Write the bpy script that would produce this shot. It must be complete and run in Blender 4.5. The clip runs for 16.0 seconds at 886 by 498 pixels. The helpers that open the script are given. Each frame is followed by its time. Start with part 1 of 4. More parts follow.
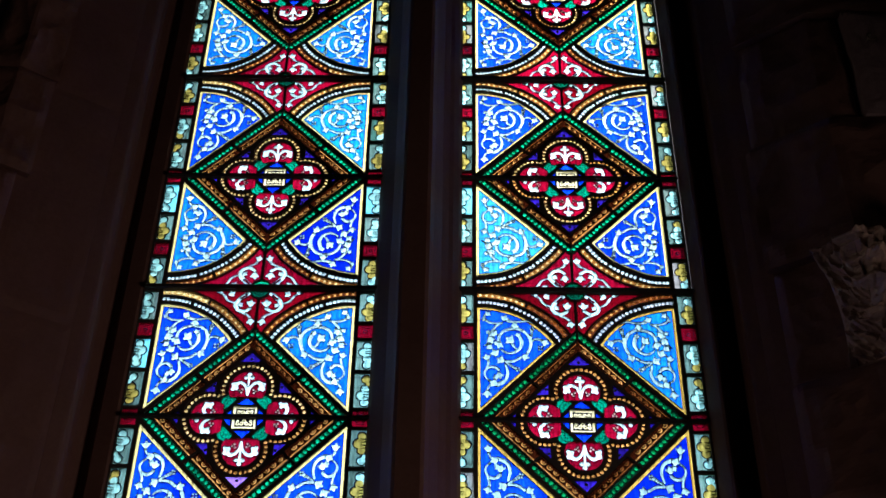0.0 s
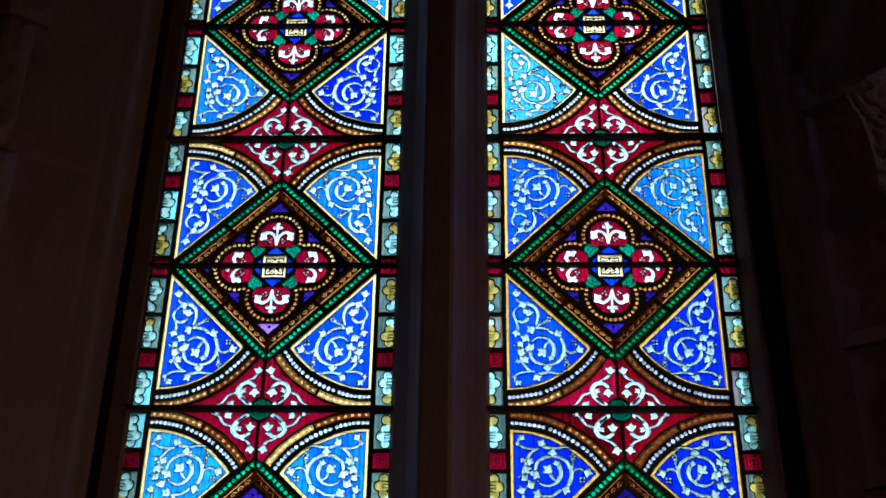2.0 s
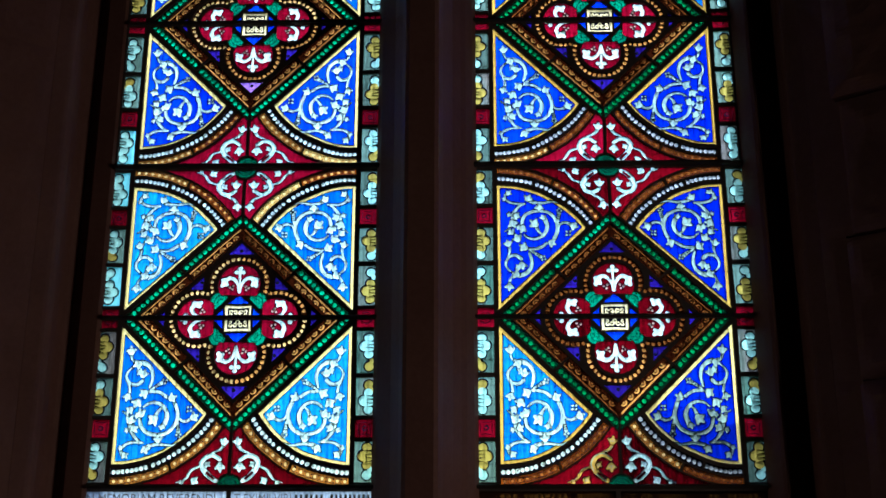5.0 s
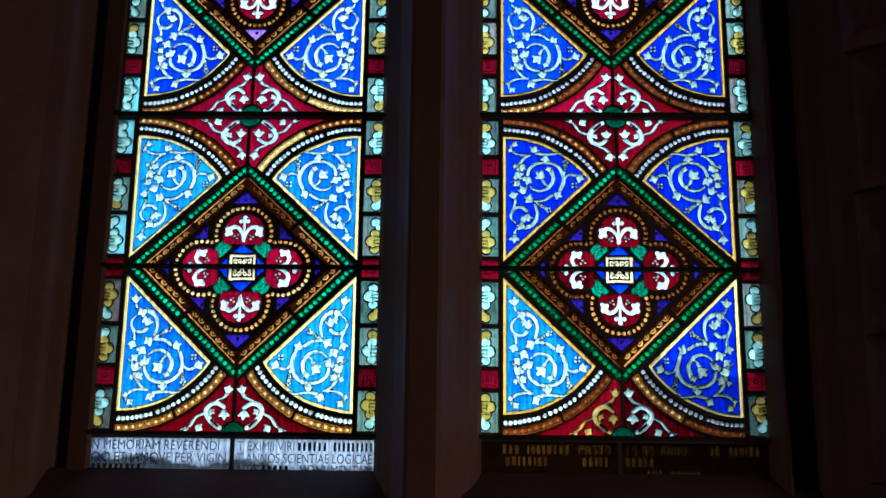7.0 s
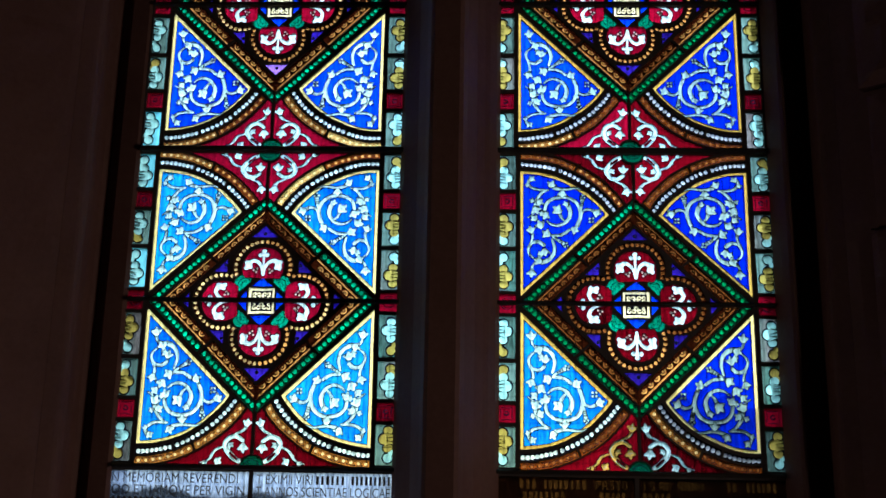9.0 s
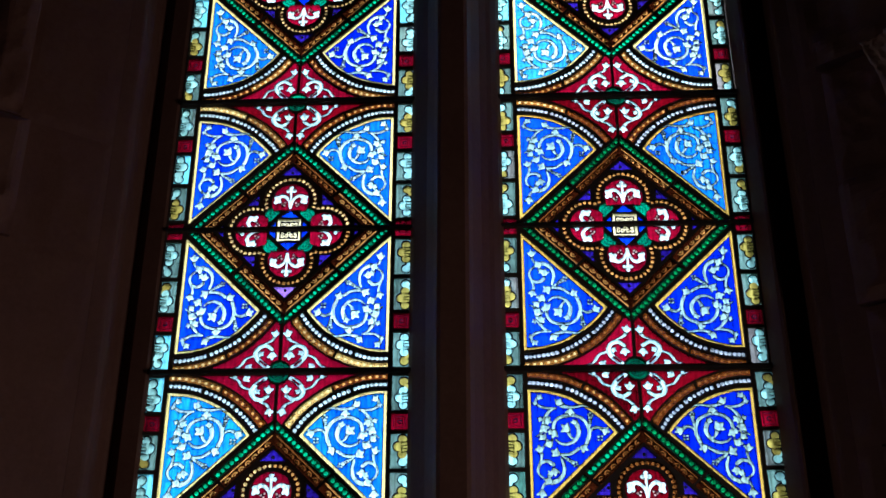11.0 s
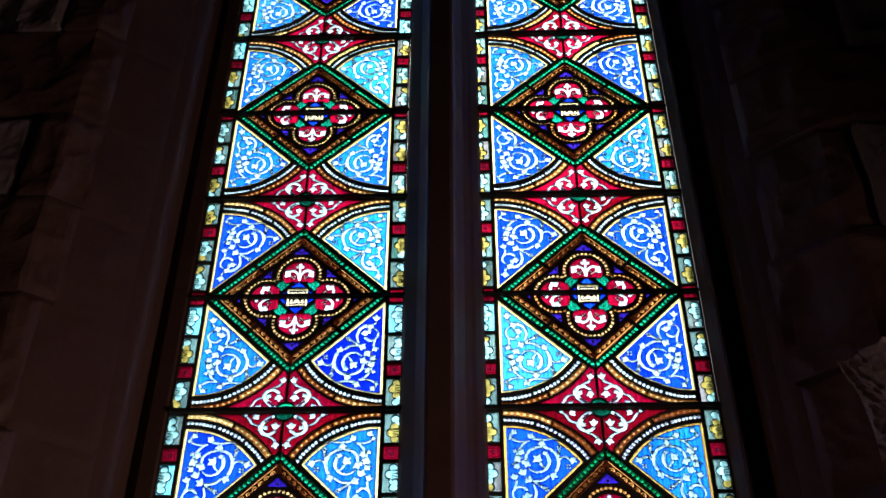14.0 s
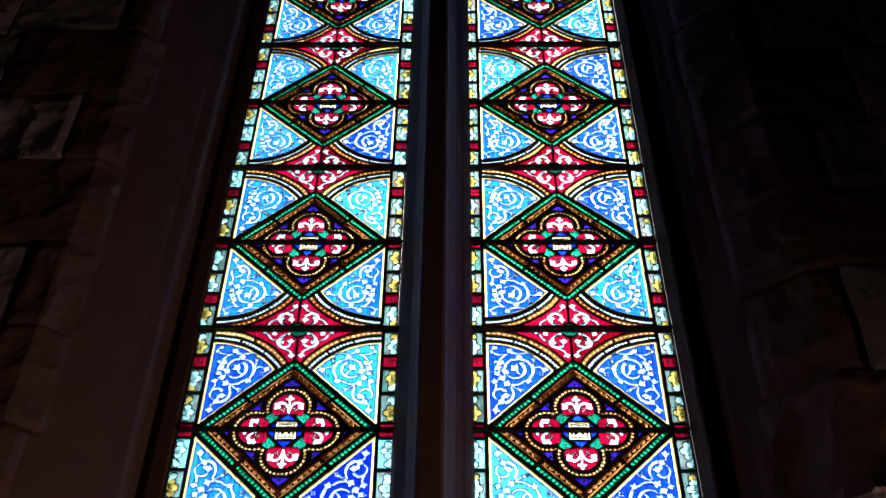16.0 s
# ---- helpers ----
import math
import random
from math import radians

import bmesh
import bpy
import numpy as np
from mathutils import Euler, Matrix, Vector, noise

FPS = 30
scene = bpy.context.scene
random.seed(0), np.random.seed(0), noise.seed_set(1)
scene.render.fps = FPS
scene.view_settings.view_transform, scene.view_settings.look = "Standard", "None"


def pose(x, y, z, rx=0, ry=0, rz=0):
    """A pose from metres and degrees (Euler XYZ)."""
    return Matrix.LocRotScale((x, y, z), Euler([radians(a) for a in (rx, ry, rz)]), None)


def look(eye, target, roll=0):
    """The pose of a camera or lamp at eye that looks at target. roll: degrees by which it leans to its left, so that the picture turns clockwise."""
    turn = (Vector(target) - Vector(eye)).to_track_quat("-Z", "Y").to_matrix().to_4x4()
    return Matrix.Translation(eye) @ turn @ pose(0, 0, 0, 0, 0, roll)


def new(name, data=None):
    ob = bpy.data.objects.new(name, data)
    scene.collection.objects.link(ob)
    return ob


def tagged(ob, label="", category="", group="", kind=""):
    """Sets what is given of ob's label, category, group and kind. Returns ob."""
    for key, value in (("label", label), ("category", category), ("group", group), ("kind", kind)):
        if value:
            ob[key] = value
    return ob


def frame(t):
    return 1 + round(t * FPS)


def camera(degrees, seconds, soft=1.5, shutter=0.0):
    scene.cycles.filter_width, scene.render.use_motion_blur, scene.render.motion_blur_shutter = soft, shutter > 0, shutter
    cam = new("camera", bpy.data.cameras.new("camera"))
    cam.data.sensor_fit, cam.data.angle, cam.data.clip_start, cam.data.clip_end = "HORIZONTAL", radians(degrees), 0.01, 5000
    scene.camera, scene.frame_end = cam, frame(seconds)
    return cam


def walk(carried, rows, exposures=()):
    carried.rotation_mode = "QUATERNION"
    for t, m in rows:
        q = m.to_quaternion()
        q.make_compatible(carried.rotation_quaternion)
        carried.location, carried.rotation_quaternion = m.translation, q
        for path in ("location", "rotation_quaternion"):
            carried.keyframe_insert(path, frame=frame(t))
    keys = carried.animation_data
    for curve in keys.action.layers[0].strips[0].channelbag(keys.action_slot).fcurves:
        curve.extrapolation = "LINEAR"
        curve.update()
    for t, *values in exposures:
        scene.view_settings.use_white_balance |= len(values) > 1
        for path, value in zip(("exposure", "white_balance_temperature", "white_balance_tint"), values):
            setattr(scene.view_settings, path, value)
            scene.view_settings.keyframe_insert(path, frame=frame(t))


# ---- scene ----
import itertools
from mathutils.geometry import delaunay_2d_cdt

SOFT = 1.6
EXPOSURES = [  # seconds, stops, kelvin, tint
    (0.0, 2.15, 6500, 9.5), (1.0, 2.04, 6480, 9.0), (3.0, 1.90, 6420, 7.5), (5.0, 1.90, 6400, 7.0), (8.0, 1.92, 6400, 7.0), (10.5, 1.95, 6430, 8.5), (12.5, 2.30, 6520, 11.0), (14.5, 2.55, 6580, 12.5), (16.0, 2.77, 6620, 14.0),
]
# camera: eye x, y, z in metres; pitch up, yaw to the left, lean in degrees
cam = camera(44.96, 16.0, soft=SOFT)
ROWS = [
    (0.0, 0.0817, -1.9103, 1.6808, 32.967, 0.827, -0.962),
    (0.5, 0.0755, -1.9014, 1.6723, 30.598, 1.633, -0.875),
    (1.0, 0.0763, -1.8976, 1.6670, 28.765, 1.870, -0.594),
    (1.5, 0.0738, -1.8918, 1.6520, 27.391, 1.894, -0.892),
    (2.0, 0.0769, -1.8802, 1.6422, 26.113, 2.190, -0.789),
    (2.5, 0.0792, -1.8722, 1.6335, 24.534, 2.232, -0.776),
    (3.0, 0.0777, -1.8640, 1.6219, 22.156, 2.192, -0.510),
    (3.5, 0.0822, -1.8552, 1.6063, 20.854, 2.223, -0.593),
    (4.0, 0.0783, -1.8439, 1.5853, 18.928, 1.831, -0.327),
    (4.5, 0.0742, -1.8356, 1.5713, 17.419, 1.495, -0.258),
    (5.0, 0.0768, -1.8280, 1.5596, 15.949, 1.356, -0.052),
    (5.2, 0.0772, -1.8267, 1.5572, 15.445, 1.326, 0.093),
    (7.5, 0.0787, -1.8232, 1.5668, 13.077, 1.834, -0.988),
    (8.0, 0.0786, -1.8283, 1.5721, 12.971, 2.179, -1.059),
    (8.2, 0.0771, -1.8310, 1.5751, 12.974, 2.260, -1.163),
    (10.5, 0.0586, -1.8707, 1.6334, 20.966, 2.559, -0.421),
    (11.0, 0.0546, -1.8807, 1.6451, 23.972, 2.364, -0.092),
    (11.5, 0.0508, -1.8927, 1.6557, 26.029, 2.084, 0.122),
    (12.0, 0.0492, -1.9035, 1.6681, 29.004, 1.800, 0.059),
    (12.5, 0.0517, -1.9102, 1.6785, 31.745, 1.718, 0.112),
    (13.0, 0.0538, -1.9180, 1.6902, 33.822, 1.819, 0.310),
    (13.5, 0.0568, -1.9293, 1.7017, 35.847, 1.780, -0.070),
    (14.0, 0.0571, -1.9432, 1.7157, 38.051, 1.592, -0.108),
    (14.5, 0.0596, -1.9548, 1.7309, 39.597, 1.374, -0.112),
    (15.0, 0.0569, -1.9656, 1.7364, 41.139, 1.040, -0.222),
    (15.5, 0.0577, -1.9761, 1.7446, 42.512, 1.071, -0.511),
    (16.0, 0.0547, -1.9858, 1.7533, 43.892, 0.999, -0.693),
]
walk(cam, [(t, pose(x, y, z, 90 + pitch, 0, yaw) @ pose(0, 0, 0, 0, 0, -lean)) for t, x, y, z, pitch, yaw, lean in ROWS], EXPOSURES)

# ---- sky, sun ----
SUN_UP, SUN_ROUND = 52.0, 12.0
world = bpy.data.worlds.new("sky")
scene.world = world
world.use_nodes = True
wn = world.node_tree
sky = wn.nodes.new("ShaderNodeTexSky")
sky.sky_type = "NISHITA"
sky.sun_disc = False
sky.sun_elevation, sky.sun_rotation = radians(SUN_UP), radians(SUN_ROUND)
sky.air_density, sky.dust_density, sky.ozone_density = 1.2, 2.0, 1.0
wn.nodes["Background"].inputs["Strength"].default_value = 0.13
wn.links.new(sky.outputs[0], wn.nodes["Background"].inputs["Color"])
sun = bpy.data.lights.new("sun", "SUN")
sun.energy, sun.angle, sun.color = 1.3, radians(30), (1.0, 0.98, 0.96)
so = new("sun", sun)
so.matrix_world = look((0, 0, 0), (-math.sin(radians(SUN_ROUND)) * math.cos(radians(SUN_UP)), -math.cos(radians(SUN_ROUND)) * math.cos(radians(SUN_UP)), -math.sin(radians(SUN_UP))))


SIDE_Y = (-1.75, -1.05)  # unseen openings added to the side walls, for warm fill lamps and some sky
# added fill lamps that brighten the stone on either side of the glass
for s, power, far, wide in ((1, 2.0, 2.4, 120), (-1, 0.42, 4.0, 64)):
    fill = bpy.data.lights.new("window_daylight", "AREA")
    fill.shape, fill.size, fill.size_y, fill.energy, fill.color = "RECTANGLE", 0.68, 0.78, power, (1.0, 0.68, 0.55)
    fill.spread = radians(wide)
    ob = new("window_daylight", fill)
    ob.matrix_world = look((s * (far + 0.05), sum(SIDE_Y) / 2, 1.3), (0, sum(SIDE_Y) / 2, 1.3))


# ---- materials ----
def material(name):
    m = bpy.data.materials.new(name)
    m.use_nodes = True
    t = m.node_tree
    t.nodes.clear()
    out = t.nodes.new("ShaderNodeOutputMaterial")
    return m, t, out


def node(t, kind, **sets):
    n = t.nodes.new(kind)
    for k, val in sets.items():
        n.inputs[k.replace("_", " ")].default_value = val
    return n


def glass(name, colour, clear=0.3, streak=0.35, vary=0.3, speck=0.0, island=0.0, second=None):
    """Antique pot-metal glass: part clear, part clouding, streaked along the sheet, each piece a little other in tone."""
    m, t, out = material(name)
    geo = t.nodes.new("ShaderNodeNewGeometry")
    info = t.nodes.new("ShaderNodeObjectInfo")
    shift = t.nodes.new("ShaderNodeVectorMath")
    shift.operation = "MULTIPLY_ADD"
    comb = t.nodes.new("ShaderNodeCombineXYZ")
    for a in range(3):
        t.links.new(info.outputs["Random"], comb.inputs[a])
    shift.inputs[1].default_value = (1, 1, 0.16)
    scl = t.nodes.new("ShaderNodeVectorMath")
    scl.operation = "SCALE"
    scl.inputs["Scale"].default_value = 13.0
    t.links.new(comb.outputs[0], scl.inputs[0])
    t.links.new(geo.outputs["Position"], shift.inputs[0])
    t.links.new(scl.outputs[0], shift.inputs[2])
    fine = node(t, "ShaderNodeTexNoise", Scale=230.0, Detail=3.0, Roughness=0.6)
    broad = node(t, "ShaderNodeTexNoise", Scale=22.0, Detail=2.0)
    t.links.new(shift.outputs[0], fine.inputs["Vector"])
    t.links.new(shift.outputs[0], broad.inputs["Vector"])
    amount = t.nodes.new("ShaderNodeMath")
    amount.operation = "MULTIPLY_ADD"
    lines = t.nodes.new("ShaderNodeMapRange")
    lines.inputs["From Min"].default_value, lines.inputs["From Max"].default_value = 0.33, 0.67
    t.links.new(fine.outputs[0], lines.inputs["Value"])
    t.links.new(lines.outputs[0], amount.inputs[0])
    amount.inputs[1].default_value = streak
    amount.inputs[2].default_value = 1.0 - streak * 0.95 - vary * 0.5
    amount2 = t.nodes.new("ShaderNodeMath")
    amount2.operation = "MULTIPLY_ADD"
    t.links.new(broad.outputs[0], amount2.inputs[0])
    amount2.inputs[1].default_value = streak * 0.9
    t.links.new(amount.outputs[0], amount2.inputs[2])
    amount3 = t.nodes.new("ShaderNodeMath")
    amount3.operation = "MULTIPLY_ADD"
    t.links.new(info.outputs["Random"], amount3.inputs[0])
    amount3.inputs[1].default_value = vary
    t.links.new(amount2.outputs[0], amount3.inputs[2])
    last = amount3
    if island:
        each = t.nodes.new("ShaderNodeMapRange")
        each.inputs["To Min"].default_value, each.inputs["To Max"].default_value = 1.0 - island, 1.0 + 0.6 * island
        t.links.new(geo.outputs["Random Per Island"], each.inputs["Value"])
        last = t.nodes.new("ShaderNodeMath")
        last.operation = "MULTIPLY"
        t.links.new(amount3.outputs[0], last.inputs[0])
        t.links.new(each.outputs[0], last.inputs[1])
    if speck:
        wet = node(t, "ShaderNodeTexNoise", Scale=9.0, Detail=6.0, Roughness=0.62)
        t.links.new(geo.outputs["Position"], wet.inputs["Vector"])
        rise = t.nodes.new("ShaderNodeVectorMath")
        rise.operation = "DOT_PRODUCT"
        rise.inputs[1].default_value = (0.45, 0.0, 11.0)
        t.links.new(geo.outputs["Position"], rise.inputs[0])
        level = t.nodes.new("ShaderNodeMath")
        level.operation = "ADD"
        level.inputs[1].default_value = -11.0 * 1.636 + 0.16
        t.links.new(rise.outputs["Value"], level.inputs[0])
        grime = t.nodes.new("ShaderNodeMath")
        grime.operation = "ADD"
        t.links.new(wet.outputs[0], grime.inputs[0])
        t.links.new(level.outputs[0], grime.inputs[1])
        edge = t.nodes.new("ShaderNodeMapRange")
        edge.inputs["From Min"].default_value, edge.inputs["From Max"].default_value = 0.36, 0.46
        edge.inputs["To Min"].default_value, edge.inputs["To Max"].default_value = 1.0 - 0.9 * speck, 1.0
        t.links.new(grime.outputs[0], edge.inputs["Value"])
        last = t.nodes.new("ShaderNodeMath")
        last.operation = "MULTIPLY"
        t.links.new(amount3.outputs[0], last.inputs[0])
        t.links.new(edge.outputs[0], last.inputs[1])
    tint = t.nodes.new("ShaderNodeVectorMath")
    tint.operation = "SCALE"
    tint.inputs[0].default_value = colour[:3]
    if second:
        pool = node(t, "ShaderNodeTexNoise", Scale=13.0, Detail=3.0, Roughness=0.55)
        t.links.new(shift.outputs[0], pool.inputs["Vector"])
        spread = t.nodes.new("ShaderNodeMapRange")
        spread.inputs["From Min"].default_value, spread.inputs["From Max"].default_value = 0.36, 0.64
        t.links.new(pool.outputs[0], spread.inputs["Value"])
        hue = t.nodes.new("ShaderNodeMix")
        hue.data_type = "RGBA"
        hue.inputs[6].default_value, hue.inputs[7].default_value = (*colour, 1), (*second, 1)
        t.links.new(spread.outputs[0], hue.inputs[0])
        t.links.new(hue.outputs[2], tint.inputs[0])
    t.links.new(last.outputs[0], tint.inputs["Scale"])
    see = t.nodes.new("ShaderNodeBsdfTransparent")
    cloud = t.nodes.new("ShaderNodeBsdfTranslucent")
    gloss = node(t, "ShaderNodeBsdfGlossy", Roughness=0.25)
    gloss.inputs["Color"].default_value = (1, 1, 1, 1)
    t.links.new(tint.outputs[0], see.inputs["Color"])
    t.links.new(tint.outputs[0], cloud.inputs["Color"])
    mix = t.nodes.new("ShaderNodeMixShader")
    mix.inputs[0].default_value = clear
    t.links.new(cloud.outputs[0], mix.inputs[1])
    t.links.new(see.outputs[0], mix.inputs[2])
    mix2 = t.nodes.new("ShaderNodeMixShader")
    mix2.inputs[0].default_value = 0.03
    t.links.new(mix.outputs[0], mix2.inputs[1])
    t.links.new(gloss.outputs[0], mix2.inputs[2])
    t.links.new(mix2.outputs[0], out.inputs["Surface"])
    return m


def solid(name, dark, light, rough=0.85, scale=6.0, bump=0.3, fine=60.0, metal=0.0, depth=0.01):
    """A rough solid surface: two tones by a broad and a fine noise, with relief."""
    m, t, out = material(name)
    p = t.nodes.new("ShaderNodeBsdfPrincipled")
    geo = t.nodes.new("ShaderNodeNewGeometry")
    a = node(t, "ShaderNodeTexNoise", Scale=scale, Detail=6.0, Roughness=0.65)
    b = node(t, "ShaderNodeTexNoise", Scale=fine, Detail=5.0, Roughness=0.7)
    for n in (a, b):
        t.links.new(geo.outputs["Position"], n.inputs["Vector"])
    mixf = t.nodes.new("ShaderNodeMix")
    mixf.inputs[0].default_value = 0.4
    t.links.new(a.outputs[0], mixf.inputs[2])
    t.links.new(b.outputs[0], mixf.inputs[3])
    ramp = t.nodes.new("ShaderNodeValToRGB")
    ramp.color_ramp.elements[0].position, ramp.color_ramp.elements[1].position = 0.32, 0.68
    ramp.color_ramp.elements[0].color, ramp.color_ramp.elements[1].color = (*dark, 1), (*light, 1)
    t.links.new(mixf.outputs[0], ramp.inputs[0])
    t.links.new(ramp.outputs[0], p.inputs["Base Color"])
    bp = node(t, "ShaderNodeBump", Strength=bump, Distance=depth)
    t.links.new(mixf.outputs[0], bp.inputs["Height"])
    t.links.new(bp.outputs[0], p.inputs["Normal"])
    p.inputs["Roughness"].default_value = rough
    p.inputs["Metallic"].default_value = metal
    t.links.new(p.outputs[0], out.inputs["Surface"])
    return m


BLUE = {
    "deep": glass("cobalt_glass", (0.0006, 0.009, 0.54), vary=0.16, streak=0.65, second=(0.0014, 0.020, 0.68)),
    "royal": glass("royal_blue_glass", (0.0012, 0.026, 0.76), vary=0.16, streak=0.65, second=(0.003, 0.070, 0.86)),
    "mid": glass("azure_glass", (0.002, 0.075, 0.82), vary=0.16, streak=0.65, second=(0.006, 0.20, 0.90)),
    "light": glass("sky_blue_glass", (0.003, 0.125, 0.84), vary=0.16, streak=0.65, second=(0.012, 0.37, 0.93)),
    "pale": glass("pale_blue_glass", (0.008, 0.16, 0.88), vary=0.16, streak=0.65, second=(0.028, 0.36, 0.95)),
}
M_BERRY = glass("pink_berry_glass", (0.72, 0.52, 0.48), vary=0.3)
M_YELLOW = glass("silver_stain_yellow", (0.84, 0.75, 0.31), vary=0.2)
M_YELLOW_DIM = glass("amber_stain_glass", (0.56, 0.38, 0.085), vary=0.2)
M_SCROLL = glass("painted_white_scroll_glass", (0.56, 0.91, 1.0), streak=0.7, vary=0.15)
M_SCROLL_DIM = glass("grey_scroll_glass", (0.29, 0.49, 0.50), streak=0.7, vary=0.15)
# a duller copy of the scroll glass, for the right lancet's two lowest diamonds
M_SCROLL_MUTED = glass("muted_scroll_glass", (0.31, 0.56, 0.66), streak=0.7, vary=0.2)
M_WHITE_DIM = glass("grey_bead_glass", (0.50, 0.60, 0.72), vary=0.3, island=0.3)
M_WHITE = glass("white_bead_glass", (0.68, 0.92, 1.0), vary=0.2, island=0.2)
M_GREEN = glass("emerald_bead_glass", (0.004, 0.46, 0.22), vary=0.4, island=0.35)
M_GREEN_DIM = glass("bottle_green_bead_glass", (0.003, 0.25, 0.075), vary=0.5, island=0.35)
M_GREEN_DARK = glass("emerald_ground_glass", (0.0005, 0.024, 0.010), vary=0.3)
M_TEAL = glass("teal_leaf_glass", (0.0, 0.20, 0.12), vary=0.5, streak=0.5)
M_ROUNDEL = glass("green_roundel_glass", (0.0, 0.075, 0.04), vary=0.8, streak=0.6)
M_TAN = glass("amber_line_glass", (0.62, 0.30, 0.085), vary=0.5, island=0.3)
M_AMBER = glass("amber_bead_glass", (0.80, 0.56, 0.23), vary=0.6, island=0.5)
M_BAND = glass("amber_band_glass", (0.30, 0.125, 0.022), vary=0.5, streak=0.6)
M_BAND_PALE = glass("pale_amber_band_glass", (0.62, 0.41, 0.13), vary=0.4, streak=0.5)
M_BAND_DARK = glass("dark_amber_band_glass", (0.13, 0.03, 0.003), vary=0.6, streak=0.6)
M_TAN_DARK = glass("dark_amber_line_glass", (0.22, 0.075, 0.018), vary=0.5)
M_LILAC = glass("lilac_glass", (0.30, 0.16, 0.75), vary=0.1)
M_BROWN = glass("brown_painted_ground", (0.016, 0.0030, 0.0010), vary=0.8)
M_RED = glass("ruby_glass", (0.215, 0.0014, 0.018), vary=0.5, streak=0.7)
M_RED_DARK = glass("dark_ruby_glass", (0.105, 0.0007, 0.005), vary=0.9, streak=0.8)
M_RUBY_QUARRY = glass("ruby_quarry_glass", (0.13, 0.0008, 0.009), vary=0.9, streak=0.7)
M_PURPLE = glass("violet_glass", (0.016, 0.007, 0.22), vary=0.9)
M_CREAM = glass("cream_painted_glass", (0.78, 0.74, 0.46), streak=0.6)
M_LEAF_WHITE = glass("white_leaf_glass", (0.40, 0.94, 1.0), vary=0.4, island=0.25)
M_LEAF_YELLOW = glass("yellow_leaf_glass", (0.43, 0.39, 0.095), vary=0.5, island=0.25)
M_GREY = glass("grey_hatched_glass", (0.085, 0.175, 0.17), vary=0.9, streak=0.6)
M_GREY_PINK = glass("mauve_hatched_glass", (0.15, 0.16, 0.17), vary=0.9, streak=0.7, second=(0.05, 0.19, 0.17))
M_AQUA = glass("aqua_glass", (0.15, 0.62, 0.80), vary=0.3)
M_SHADE = glass("grey_shading_paint", (0.20, 0.38, 0.48), streak=0.5, vary=0.2)
M_TRACE = glass("trace_paint", (0.003, 0.004, 0.012), vary=0.1)
M_SCRIPT_WHITE = glass("inscription_white_glass", (0.24, 0.36, 0.58), streak=0.8, vary=0.1, speck=1.0)
M_SCRIPT_BROWN = glass("inscription_brown_glass", (0.0028, 0.0010, 0.0004), streak=0.8, vary=0.1)
M_OCHRE = glass("inscription_ochre_glass", (0.022, 0.0105, 0.0026), streak=0.9, vary=0.1)
M_LEAD = solid("lead_came", (0.045, 0.042, 0.042), (0.085, 0.08, 0.08), rough=0.75, scale=30, fine=300, bump=0.2, depth=0.001)
M_IRON = solid("black_iron", (0.01, 0.009, 0.009), (0.025, 0.02, 0.018), rough=0.7, scale=40, fine=300, bump=0.2, depth=0.001)
M_DRESSED = solid("dressed_sandstone", (0.100, 0.046, 0.038), (0.165, 0.086, 0.073), scale=5, fine=90, bump=0.2, depth=0.005, rough=0.74)
# the light that the crag catches is put into its pale colour
M_ROCK = solid("rock_faced_sandstone", (0.36, 0.26, 0.22), (0.60, 0.47, 0.41), scale=6, fine=60, bump=0.9, depth=0.018, rough=0.34)
M_WALL = solid("rubble_wall_stone", (0.21, 0.165, 0.19), (0.40, 0.32, 0.355), scale=6, fine=50, bump=0.5, depth=0.010, rough=0.38)
M_MORTAR = solid("lime_mortar", (0.12, 0.075, 0.06), (0.20, 0.13, 0.11), scale=20, fine=160, bump=0.5, depth=0.004)
M_FLOOR = solid("flagstone", (0.05, 0.042, 0.038), (0.10, 0.088, 0.078), scale=3, fine=60, bump=0.2)
M_PLASTER = solid("dark_plaster", (0.045, 0.033, 0.028), (0.085, 0.064, 0.054), scale=2, fine=40, bump=0.15)
M_HEDGE = solid("hedge_leaves", (0.02, 0.04, 0.012), (0.05, 0.08, 0.025), scale=4, fine=40, bump=0.2)
M_GRASS = solid("grass", (0.03, 0.06, 0.015), (0.07, 0.11, 0.03), scale=0.7, fine=14, bump=0.4)


# ---- mesh helpers ----
def mesh_of(name, verts, faces, mats, slots=None, smooth=False):
    me = bpy.data.meshes.new(name)
    me.from_pydata(verts, [], faces)
    for m in mats:
        me.materials.append(m)
    if slots:
        me.polygons.foreach_set("material_index", slots)
    if smooth:
        me.polygons.foreach_set("use_smooth", [True] * len(me.polygons))
    me.update()
    return me


def part(name, me, parent, label=""):
    ob = new(name, me)
    ob.parent = parent
    return tagged(ob, label)


def extruded(name, outline, z0, z1, mat, closed=True):
    """A prism over an outline in x, y."""
    n = len(outline)
    verts = [(x, y, z) for z in (z0, z1) for x, y in outline]
    faces = [(i, (i + 1) % n, n + (i + 1) % n, n + i) for i in range(n)]
    bm = bmesh.new()
    vs = [bm.verts.new(p) for p in verts]
    for f in faces:
        bm.faces.new([vs[i] for i in f])
    bm.faces.new(vs[:n])
    bm.faces.new(vs[n:])
    bmesh.ops.recalc_face_normals(bm, faces=bm.faces)
    me = bpy.data.meshes.new(name)
    bm.to_mesh(me)
    bm.free()
    me.materials.append(mat)
    return me


def boxed(name, x0, x1, y0, y1, z0, z1, mat):
    return extruded(name, [(x0, y0), (x1, y0), (x1, y1), (x0, y1)], z0, z1, mat)


